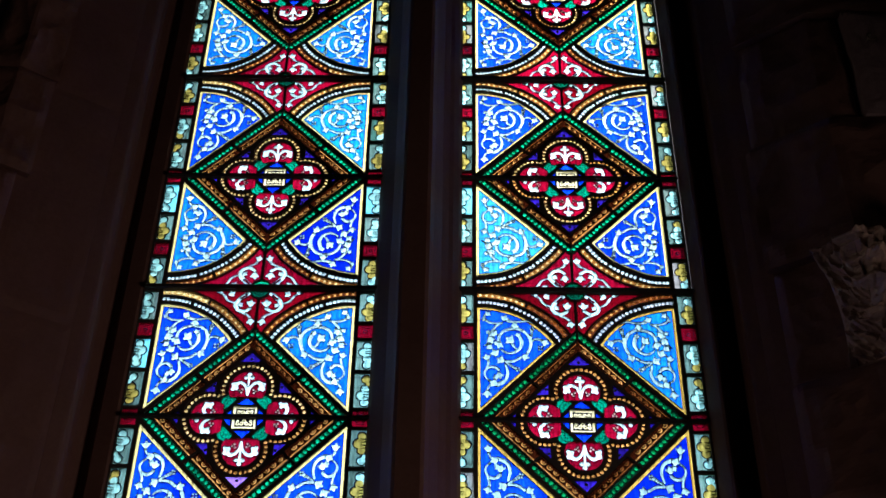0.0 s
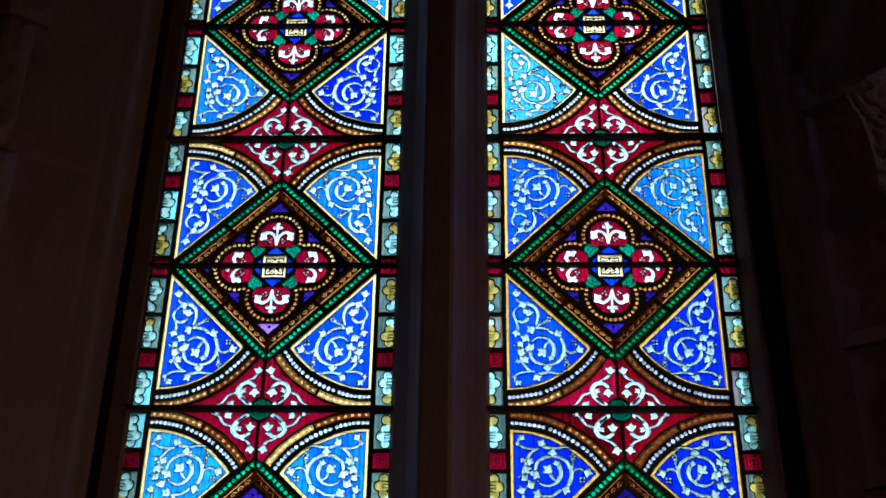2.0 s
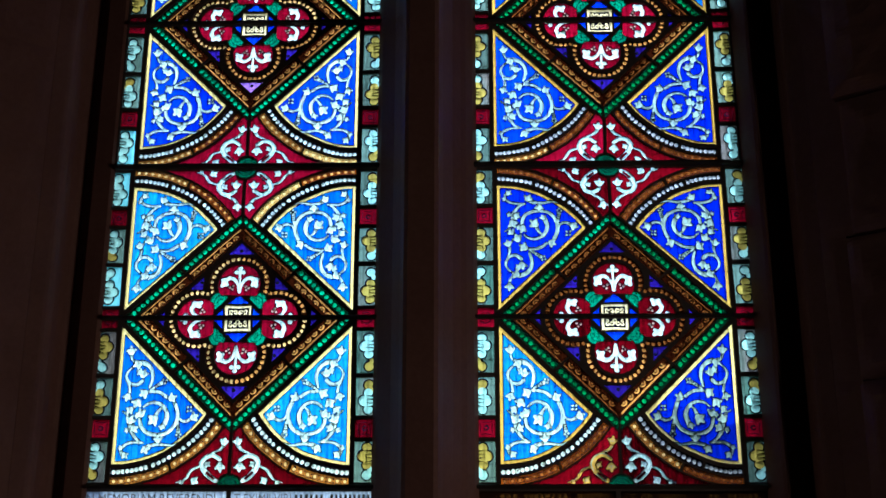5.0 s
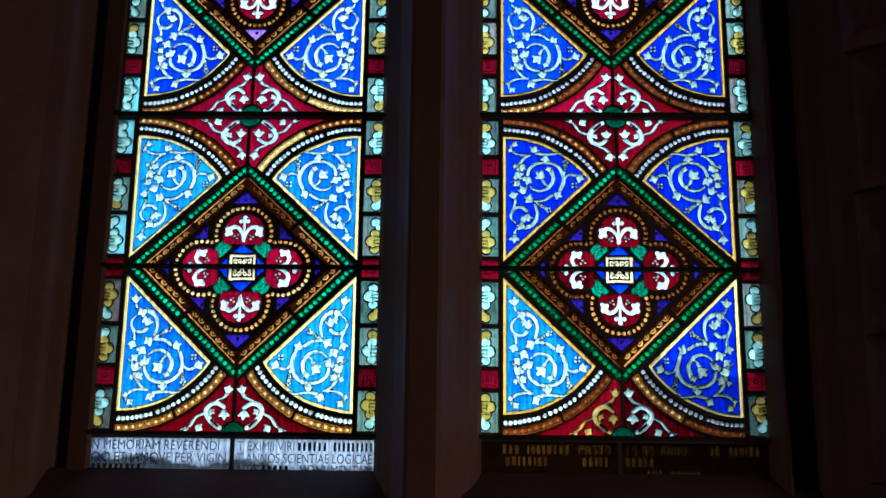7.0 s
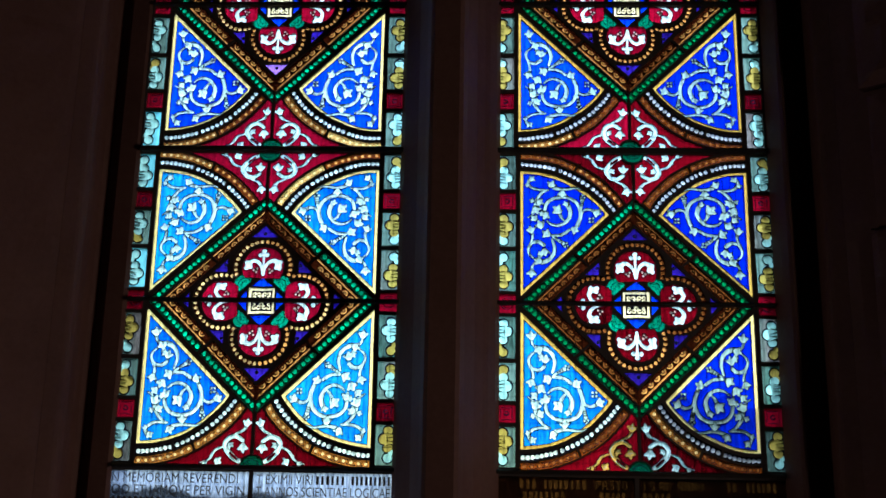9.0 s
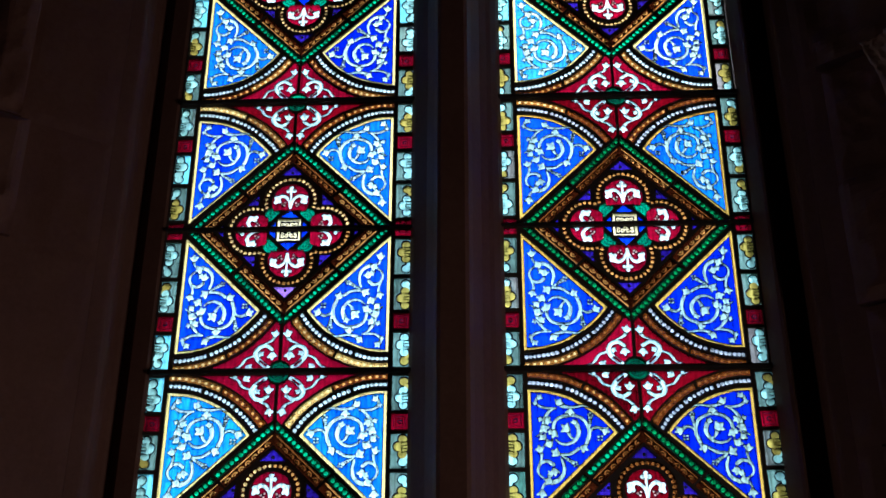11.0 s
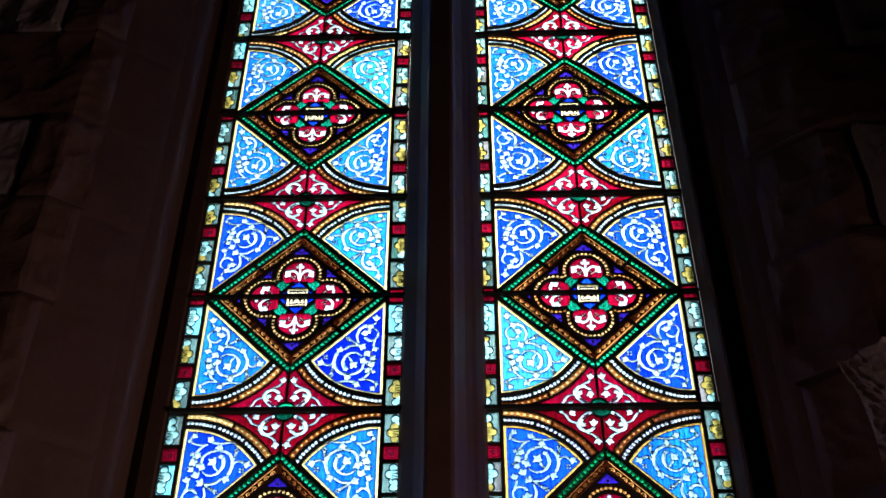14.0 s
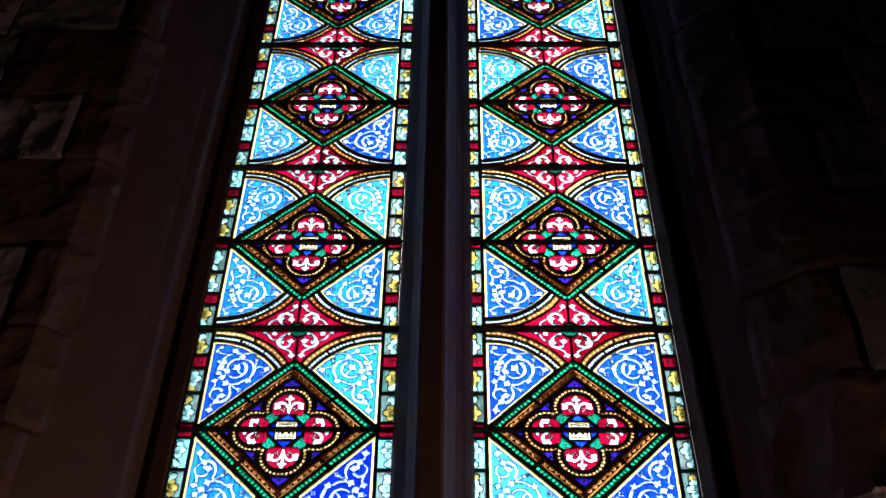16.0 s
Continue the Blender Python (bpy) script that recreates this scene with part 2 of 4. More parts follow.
# ---- the pattern: one quarter, x to the right and h downwards from the middle of a diamond ----
WID, DIA, HALF = 0.2, 0.194, 0.2862
CX, CH = 0.2, 0.07  # the middle of the arcs
NEAR = 0.0075  # how far the leads of the diamond and the arcs close up on the middle bar
off = NEAR
polys = []  # (outline, piece or None, slot, rank)


def moved(outline):
    return [(x, h - off) for x, h in outline]


def ccw(p):
    a = sum(p[i][0] * p[(i + 1) % len(p)][1] - p[(i + 1) % len(p)][0] * p[i][1] for i in range(len(p)))
    return p if a > 0 else p[::-1]


def clip(p, a, b, c):
    """The part of the outline with a*x + b*h >= c."""
    out = []
    for i in range(len(p)):
        s, e = p[i], p[(i + 1) % len(p)]
        ds, de = a * s[0] + b * s[1] - c, a * e[0] + b * e[1] - c
        if ds >= 0:
            out.append(s)
        if ds * de < 0:
            k = ds / (ds - de)
            out.append((s[0] + k * (e[0] - s[0]), s[1] + k * (e[1] - s[1])))
    return out


def circle(x, h, r, n=10, a0=0.0, a1=360.0):
    full = abs(a1 - a0) >= 360
    steps = n if full else n + 1
    return [(x + r * math.cos(radians(a0 + (a1 - a0) * i / n)), h + r * math.sin(radians(a0 + (a1 - a0) * i / n))) for i in range(steps)]


def ring(x, h, r0, r1, a0, a1, n=16):
    return circle(x, h, r1, n, a0, a1) + circle(x, h, r0, n, a0, a1)[::-1]


def piece(name, outline, rank=1, slot=0):
    outline = clip(clip(clip(moved(outline), 0, 1, 0.0030), 0, -1, -(HALF - 0.0045)), 1, 0, 0.0)
    if len(outline) > 2:
        polys.append((ccw(outline), name, slot, rank))


def paint(outline, slot, rank):
    if len(outline) > 2:
        polys.append((ccw(moved(outline)), None, slot, rank))


def curve(pts, n=7):
    """A smooth line through the points."""
    p = [pts[0]] + list(pts) + [pts[-1]]
    out = []
    for i in range(1, len(p) - 2):
        for k in range(n):
            t = k / n
            out.append(tuple(0.5 * ((2 * p[i][d]) + (p[i + 1][d] - p[i - 1][d]) * t + (2 * p[i - 1][d] - 5 * p[i][d] + 4 * p[i + 1][d] - p[i + 2][d]) * t * t + (3 * p[i][d] - p[i - 1][d] - 3 * p[i + 1][d] + p[i + 2][d]) * t ** 3) for d in (0, 1)))
    return out + [p[-1]]


def stroke(pts, w0, w1, slot, trace, rank=6, n=5, shade=None):
    """A painted stem that swells from w0 to w1, with a dark line on each side."""
    line = curve(pts, n)
    for extra, s, r in ((0.0010, trace, rank - 1), (0.0, slot, rank)):
        left, right = [], []
        for i, (x, h) in enumerate(line):
            a, b = line[max(i - 1, 0)], line[min(i + 1, len(line) - 1)]
            dx, dh = b[0] - a[0], b[1] - a[1]
            d = math.hypot(dx, dh) or 1
            w = (w0 + (w1 - w0) * i / (len(line) - 1)) / 2 + extra
            left.append((x - dh / d * w, h + dx / d * w))
            right.append((x + dh / d * w, h - dx / d * w))
        for i in range(len(line) - 1):
            paint([left[i], left[i + 1], right[i + 1], right[i]], s, r)
        if shade is not None and extra == 0.0:
            at = lambda i, k: (left[i][0] + k * (right[i][0] - left[i][0]), left[i][1] + k * (right[i][1] - left[i][1]))
            for i in range(1, len(line) - 2):
                paint([at(i, 0.70), at(i + 1, 0.70), at(i + 1, 0.86), at(i, 0.86)], shade, rank + 1)
        paint(circle(*line[0], w0 / 2 + extra, 8), s, r)
        paint(circle(*line[-1], w1 / 2 + extra, 8), s, r)


def blob(dots, slot, trace, rank=6, line=0.0013):
    """Overlapping rounds that share one dark outline."""
    for x, h, r in dots:
        paint(circle(x, h, r + line, 12), trace, rank - 1)
        paint(circle(x, h, r, 12), slot, rank)


def leaf(x, h, ang, size, slot, trace, rank=8, shade=None, line=0.0010):
    """A painted leaf of three rounded lobes round (x, h), its tip towards ang degrees."""
    a = radians(ang)
    for extra, s, r in ((line, trace, rank - 1), (0.0, slot, rank)):
        out = []
        for i in range(28):
            t = -180 + 360 * i / 28
            d = size * (0.42 + 0.52 * math.exp(-(t / 22) ** 2) + 0.46 * math.exp(-((abs(t) - 62) / 21) ** 2)) + extra
            out.append((x + d * math.cos(a + radians(t)), h + d * math.sin(a + radians(t))))
        paint(out, s, r)
    for turn, reach in ((0, 0.66), (58, 0.58), (-58, 0.58)):
        k = radians(ang + turn)
        put = lambda u, w: (x + size * (u * math.cos(k) - w * math.sin(k)), h + size * (u * math.sin(k) + w * math.cos(k)))
        paint([put(0.08, 0.045), put(reach, 0.0), put(0.08, -0.045)], trace if shade is None else shade, rank + 1)


def dots(spots, r, slot, trace, rank=8):
    for x, h in spots:
        paint(circle(x, h, r + 0.0010, 8), trace, rank - 1)
        paint(circle(x, h, r, 8), slot, rank)


def bud(a, b, slot, trace):
    """A banded cone that opens from a to b, with three seeds at its mouth."""
    stroke([a, b], 0.0026, 0.0072, slot, trace)
    dx, dh = b[0] - a[0], b[1] - a[1]
    d = math.hypot(dx, dh)
    ux, uh = dx / d, dh / d
    for k in (0.40, 0.62, 0.84):
        w, c = 0.0016 + 0.0024 * k, (a[0] + k * dx, a[1] + k * dh)
        paint([(c[0] - uh * w - ux * 0.0006, c[1] + ux * w - uh * 0.0006), (c[0] + uh * w - ux * 0.0006, c[1] - ux * w - uh * 0.0006), (c[0] + uh * w + ux * 0.0006, c[1] - ux * w + uh * 0.0006), (c[0] - uh * w + ux * 0.0006, c[1] + ux * w + uh * 0.0006)], trace, 9)
    dots([(b[0] + ux * 0.005 - uh * 0.0034, b[1] + uh * 0.005 + ux * 0.0034), (b[0] + ux * 0.005 + uh * 0.0034, b[1] + uh * 0.005 - ux * 0.0034), (b[0] + ux * 0.0092, b[1] + uh * 0.0092)], 0.0022, slot, trace)


def nval(x, h):
    return x / WID + h / DIA


def arc_points(r, limit, n=18, start=0.0):
    """Along the arc of radius r from the upright edge to where the diamond's value falls to limit."""
    end = 0.0
    while end < 89 and nval(CX - r * math.sin(radians(end)), CH + r * math.cos(radians(end))) > limit:
        end += 0.2
    return [(CX - r * math.sin(radians(start + (end - start) * i / n)), CH + r * math.cos(radians(start + (end - start) * i / n))) for i in range(n + 1)], end


def corner_field(limit, edge, r):
    pts, _ = arc_points(r, limit)
    return [(edge, DIA * (limit - edge / WID))] + [(min(x, edge), h) for x, h in pts]


# the blue field with its yellow edge and white scroll
field = corner_field(1.11, 0.2, 0.187)
piece("blue_pane", field, 1, 0)
paint(corner_field(1.118, 0.1988, 0.1858), 0, 2)
paint(corner_field(1.150, 0.1950, 0.182), 2, 3)
paint(corner_field(1.158, 0.1940, 0.181), 1, 4)


def mm(x, h):
    return (x + 3) / 1000, (h - 9) * 1.0325 / 1000


SW, TR = 3, 2
off = 0.0


def vine(w0, w1, *pts):
    stroke([mm(*p) for p in pts], w0, w1, SW, TR, shade=4)


def sprig(x, h, ang, size):
    leaf(*mm(x, h), ang, size * 1.08, SW, TR, shade=4)


# along the arc, and out to the hooked leaf in the upper corner
vine(0.0018, 0.0062, (74, 211), (96, 219), (120, 217), (138, 220))
sprig(122, 211, -85, 0.0105)
sprig(143, 224, 115, 0.0105)
vine(0.0034, 0.0060, (147, 215), (165, 215), (177, 219), (183, 227), (180, 234))
sprig(177, 234, 130, 0.0085)
sprig(183, 224, 10, 0.0065)
# down the upright edge
vine(0.0030, 0.0080, (149, 215), (159, 209), (168, 197), (171, 184))
sprig(165, 193, 205, 0.0100)
sprig(172, 180, -115, 0.0120)
vine(0.0062, 0.0016, (171, 182), (175, 171), (185, 164))
sprig(175, 195, 20, 0.0065)
# the great spiral
vine(0.0048, 0.0056, (142, 132), (125, 133), (111, 141))
sprig(103, 143, 205, 0.0112)
vine(0.0064, 0.0056, (97, 150), (91, 166), (92, 180), (100, 194), (117, 202), (138, 200), (151, 190), (155, 176))
sprig(153, 170, -70, 0.0112)
sprig(159, 171, 10, 0.0070)
vine(0.0028, 0.0092, (150, 158), (142, 152), (130, 150), (117, 156), (109, 170), (112, 184), (116, 189))
sprig(116, 188, 75, 0.0080)
sprig(130, 177, 40, 0.0135)
vine(0.0064, 0.0026, (128, 171), (124, 163), (118, 158))
# leaves that tie it to the edge
sprig(149, 134, 30, 0.0118)
sprig(161, 149, 60, 0.0120)
sprig(172, 161, 45, 0.0095)
# the lesser spiral in the foot
vine(0.0040, 0.0088, (142, 125), (138, 110), (141, 96), (149, 87), (160, 83))
sprig(164, 85, 25, 0.0112)
vine(0.0028, 0.0066, (170, 88), (180, 96), (183, 106), (177, 117), (165, 120), (156, 114))
sprig(155, 104, -100, 0.0110)
sprig(160, 99, -20, 0.0080)
vine(0.0026, 0.0050, (181, 114), (176, 124), (175, 133))
sprig(178, 139, 75, 0.0105)
vine(0.0024, 0.0050, (171, 84), (176, 77), (178, 71))
sprig(178, 66, -85, 0.0115)
# the tendril in the tip, two buds and four berries
vine(0.0034, 0.0056, (91, 168), (86, 177), (77, 180), (69, 177))
sprig(64, 174, 205, 0.0112)
bud(mm(89, 181), mm(87, 197), SW, TR)
bud(mm(140, 129), mm(122, 118), SW, TR)
dots([mm(69, 163), mm(75, 163), mm(69, 157), mm(75, 157)], 0.0023, SW, TR)
off = NEAR


# emerald beading along the diamond, in two strips
def diag_strip(name, n0, n1, s0, s1, rank=1):
    at = lambda n, s: (WID * n * (1 - s), DIA * n * s)
    piece(name, [at(n0, s0), at(n1, s0), at(n1, s1), at(n0, s1)], rank)


for s0, s1 in ((0.0, 0.487), (0.503, 0.992)):
    diag_strip("green_bead_strip", 0.952, 1.05, s0, s1)
    k = max(s0, 0.03) + 0.022
    while k < s1 - 0.012:
        paint(circle(WID * 1.0 * (1 - k), DIA * 1.0 * k, 0.0041, 9), 1, 3)
        k += 0.0372
# amber scalloped band inside it
for s0, s1 in ((0.0, 0.487), (0.503, 1.0)):
    diag_strip("amber_scallop_strip", 0.80, 0.935, s0, s1)
    a, b = max(s0, 0.03) + 0.005, min(s1, 0.985) - 0.005
    for n0, n1 in ((0.903, 0.925),):
        paint([(WID * n0 * (1 - a), DIA * n0 * a), (WID * n1 * (1 - a), DIA * n1 * a), (WID * n1 * (1 - b), DIA * n1 * b), (WID * n0 * (1 - b), DIA * n0 * b)], 1, 3)
    k = a + 0.04
    while k < b - 0.02:
        x, h = WID * 0.845 * (1 - k), DIA * 0.845 * k
        paint(ring(x, h, 0.0034, 0.0064, -50, 140, 10), 1, 3)
        paint(circle(x + 0.0002, h, 0.0021, 7), 1, 3)
        k += 0.066


# white beading and amber band along the arcs
def arc_strip(name, r0, r1, t0, t1, rank=1):
    p0, e0 = arc_points(r0, 1.075)
    _, e1 = arc_points(r1, 1.075)
    f = lambda r, e, n=10: [(CX - r * math.sin(radians(e * (t0 + (t1 - t0) * i / n))), CH + r * math.cos(radians(e * (t0 + (t1 - t0) * i / n)))) for i in range(n + 1)]
    piece(name, f(r0, e0) + f(r1, e1)[::-1], rank)
    return (e0 + e1) / 2


for t0, t1 in ((0.0, 0.315), (0.335, 0.66), (0.675, 0.985)):
    e = arc_strip("white_bead_strip", 0.1935, 0.2055, t0, t1)
    count = 8 if t0 == 0.0 else 7
    for i in range(count):
        a = radians(e * (t0 + (t1 - t0) * (i + 0.55) / count))
        paint(circle(CX - 0.1996 * math.sin(a), CH + 0.1996 * math.cos(a), 0.0040, 9), 1, 3)
for t0, t1 in ((0.0, 0.475), (0.495, 0.99)):
    e = arc_strip("amber_band_strip", 0.2082, 0.2215, t0, t1)
    for r0, r1 in ((0.2097, 0.2105), (0.2192, 0.2200)):
        f = lambda r, n=10: [(CX - r * math.sin(radians(e * (t0 + (t1 - t0) * i / n))), CH + r * math.cos(radians(e * (t0 + (t1 - t0) * i / n)))) for i in range(n + 1)]
        paint(f(r0) + f(r1)[::-1], 1, 3)
    for i in range(8):
        a = radians(e * (t0 + (t1 - t0) * (i + 0.5) / 8))
        x, h = CX - 0.2148 * math.sin(a), CH + 0.2148 * math.cos(a)
        paint(circle(x, h, 0.0040, 8), 1, 4)
        paint(circle(x, h, 0.0029, 8), 2, 5)
        if i:
            a = radians(e * (t0 + (t1 - t0) * i / 8))
            for r0, k in ((0.2112, 1), (0.2188, -1)):
                tip = lambda r, w: (CX - r * math.sin(a) - w * math.cos(a), CH + r * math.cos(a) - w * math.sin(a))
                paint([tip(r0, 0.0019), tip(r0, -0.0019), tip(r0 + k * 0.0031, 0.0)], 1, 4)

# ruby spandrel with white acanthus, and the green roundel
pts, _ = arc_points(0.2245, 1.062, 22)
sp = [(0.0028, DIA * (1.062 - 0.0028 / WID))] + [p for p in pts[::-1] if p[1] - off < HALF - 0.0045] + [(0.0028, HALF - 0.0045 + off)]
piece("ruby_spandrel", sp, 1)
off = 0.0
piece("green_roundel", circle(0, HALF, 0.0205, 20), 3)
paint(ring(0, HALF, 0.0130, 0.0145, 0, 360, 18), 1, 5)
for a in range(0, 360, 45):
    paint(ring(0.0085 * math.cos(radians(a)), HALF + 0.0085 * math.sin(radians(a)), 0.0016, 0.0027, 0, 360, 8), 1, 5)
paint(ring(0, HALF, 0.0205, 0.0232, 0, 360, 20), 9, 4)


def tendril(w0, w1, *pts):
    stroke([mm(x + 1, h) for x, h in pts], w0, w1, 1, 2, shade=3)


tendril(0.0026, 0.0064, (27, 232), (15, 227), (9, 220))
tendril(0.0066, 0.0092, (13, 243), (25, 236), (37, 239), (43, 249), (38, 261))
tendril(0.0092, 0.0076, (37, 262), (28, 271), (19, 276))
stroke([mm(35, 264), mm(24, 273)], 0.0020, 0.0020, 0, 2, rank=10)
tendril(0.0030, 0.0054, (46, 254), (59, 259), (66, 268))
tendril(0.0046, 0.0016, (66, 269), (73, 275), (85, 279))
for x, h, ang, size in ((9, 215, -100, 0.0118), (14, 252, 95, 0.0128), (36, 250, 150, 0.0085), (57, 275, 150, 0.0110), (76, 278, 30, 0.0062)):
    leaf(*mm(x, h), ang, size, 1, 2, shade=3)

# quatrefoil in the diamond
LR, BR = 0.0372, 0.0482


def under(p, n):
    return clip(p, -1 / WID, -1 / DIA, -n)


def lobe(flip):
    f = (lambda p: [(y, x) for x, y in p]) if flip else (lambda p: p)
    out = "ruby_lobe" + ("_side" if flip else "")
    mid = 0.0685 if flip else 0.0625
    lift = mid - 0.0625
    body = clip(circle(0, mid, LR, 30), 0, 1, 0.0420)
    piece(out, under(f(body), 0.78), 2)
    piece("bead_arch" + ("_side" if flip else ""), f(ring(0, mid, BR - 0.0046, BR + 0.0046, -20, 89, 18)), 1)
    for i in range(10):
        a = radians(-16 + 11.2 * i)
        paint(circle(*f([(BR * math.cos(a), mid + BR * math.sin(a))])[0], 0.0036, 9), 1, 3)
    # a white fleuron: a three-lobed head on a stem, and two arms that curl over into ribbed leaves
    at = lambda x, h: f([(x, h + lift)])[0]
    stroke([at(0.0, 0.050), at(0.0, 0.068), at(0.0, 0.084)], 0.0030, 0.0050, 1, 2)
    blob([(*at(0.0, 0.0925), 0.0044), (*at(0.0062, 0.0855), 0.0042), (*at(0.0, 0.0860), 0.0038)], 1, 2)
    stroke([at(0.0008, 0.049), at(0.003, 0.062), at(0.009, 0.0715), at(0.0175, 0.0755), (at(0.0245, 0.0725))], 0.0040, 0.0085, 1, 2)
    blob([(*at(0.0270, 0.0670), 0.0060), (*at(0.0295, 0.0715), 0.0044), (*at(0.0300, 0.0610), 0.0042), (*at(0.0230, 0.0625), 0.0036)], 1, 2)
    for p0, p1 in (((0.0, 0.052), (0.0, 0.080)), ((0.0255, 0.0725), (0.0295, 0.0600)), ((0.0230, 0.0715), (0.0250, 0.0600)), ((0.0285, 0.0730), (0.0325, 0.0660)), ((0.008, 0.0690), (0.019, 0.0745)), ((0.0, 0.087), (0.0, 0.096)), ((0.003, 0.0858), (0.0085, 0.0850))):
        dx, dh = p1[0] - p0[0], p1[1] - p0[1]
        d = math.hypot(dx, dh)
        paint([at(p0[0] - dh / d * 0.0006, p0[1] + dx / d * 0.0006), at(*p1), at(p0[0] + dh / d * 0.0006, p0[1] - dx / d * 0.0006)], 3, 7)
    dots([at(0.0110, 0.0600), at(0.0168, 0.0572), at(0.0125, 0.0535)], 0.0023, 4, 2)


lobe(False)
lobe(True)
off = NEAR
piece("violet_wedge", [(0.0885, 0.0600), (0.0625, 0.0850), (0.0635, 0.0605)], 2)
piece("violet_tip", [(0.0, 0.1255), (0.0235, 0.1255), (0.0, 0.1475)], 2)
piece("violet_tip_side", [(0.1275, 0.0), (0.1500, 0.0), (0.1275, 0.0225)], 2)
paint(circle(0.0665, 0.0735, 0.0032, 8), 1, 3)
paint(circle(0.0, 0.1325, 0.0032, 8), 1, 3)
off = 0.0
piece("cream_square", [(0, 0), (0.0230, 0), (0.0230, 0.0235), (0, 0.0235)], 3)
paint([(0, 0.0), (0.0185, 0.0), (0.0185, 0.0190), (0, 0.0190)], 1, 4)
paint([(0, 0.0), (0.0176, 0.0), (0.0176, 0.0181), (0, 0.0181)], 1, 5)
for x, h, r0, r1, a0, a1 in ((0.0050, 0.0120, 0.0016, 0.0042, 0, 360), (0.0128, 0.0128, 0.0012, 0.0036, -60, 220), (0.0130, 0.0070, 0.0010, 0.0032, 0, 360), (0.0, 0.0066, 0.0018, 0.0040, -90, 90)):
    paint(ring(x, h, r0, r1, a0, a1, 10), 0, 6)
piece("blue_wedge", [(0, 0.0265), (0.0190, 0.0265), (0.0, 0.0435)], 2)
piece("blue_wedge_side", [(0.0260, 0), (0.0440, 0), (0.0260, 0.0185)], 2)
piece("green_leaf_quarry", clip(circle(0.0335, 0.0315, 0.0160, 22), 1, 1.0, 0.0545), 2)
paint(ring(0.0300, 0.0285, 0.0120, 0.0132, -30, 120, 12), 1, 4)
paint(ring(0.0300, 0.0285, 0.0052, 0.0062, -30, 120, 10), 1, 4)
for a in (5, 45, 85):
    ca, sa = math.cos(radians(a)), math.sin(radians(a))
    paint([(0.0300 + 0.0060 * ca - 0.0005 * sa, 0.0285 + 0.0060 * sa + 0.0005 * ca), (0.0300 + 0.0122 * ca, 0.0285 + 0.0122 * sa), (0.0300 + 0.0060 * ca + 0.0005 * sa, 0.0285 + 0.0060 * sa - 0.0005 * ca)], 1, 4)

# border quarries
B0, B1 = 0.2085, 0.2385
for name, h0, h1 in (("border_quarry", 0.0225, 0.0965), ("border_quarry_mid", 0.1035, 0.1680), ("border_quarry_end", 0.2115, 0.2785)):
    piece(name, [(B0, h0), (B1, h0), (B1, h1), (B0, h1)], 1)
    up = name == "border_quarry_mid"
    mid = h0 + (h1 - h0) * (0.62 if up else 0.36)
    end = h0 + 0.010 if up else h1 - 0.010
    d = 1 if up else -1
    # a leaf of three broad lobes against the outer edge, and a lesser pair of lobes beyond it
    for x, h, r, slot in ((0.2225, mid, 0.0088, 1), (0.2295, mid - 0.0140, 0.0078, 1), (0.2295, mid + 0.0140, 0.0078, 1), (0.2300, end + 0.002 * d, 0.0078, 3), (0.2355, end + 0.0115 * d, 0.0048, 3)):
        paint(circle(x, h, r + 0.0022, 14), 2, 4)
        paint(circle(x, h, r, 14), slot, 5)
    paint([(0.2225, mid - 0.0065), (B1, mid - 0.0085), (B1, mid + 0.0085), (0.2225, mid + 0.0065)], 1, 6)
    for h0_, h1_ in ((mid - 0.0035, mid - 0.0020), (mid + 0.0035, mid + 0.0020), (mid - 0.0078, mid - 0.0105), (mid + 0.0078, mid + 0.0105)):
        paint([(B1, h0_ - 0.0009), (0.2255, h1_), (B1, h0_ + 0.0009)], 2, 7)
piece("red_quarry", [(B0, 0.1745), (B1, 0.1745), (B1, 0.2050), (B0, 0.2050)], 1)
paint(ring(0.2235, 0.1897, 0.0022, 0.0048, 0, 360, 12), 1, 3)
for a in range(4):
    c0, s0 = round(math.cos(a * math.pi / 2)), round(math.sin(a * math.pi / 2))
    bow = [(0.0100, -0.0085), (0.0088, 0.0), (0.0100, 0.0085), (0.0112, 0.0085), (0.0100, 0.0), (0.0112, -0.0085)]
    paint([(0.2235 + u * c0 - w * s0, 0.1897 + u * s0 + w * c0) for u, w in bow], 1, 3)
piece("red_quarry_end", [(B0, 0), (B1, 0), (B1, 0.0170), (B0, 0.0170)], 1)
paint(ring(0.2235, 0.0, 0.0095, 0.0107, 0, 180, 12), 1, 3)
polys.append(([(0, 0), (0.2425, 0), (0.2425, HALF), (0, HALF)], "lead", 0, 0))


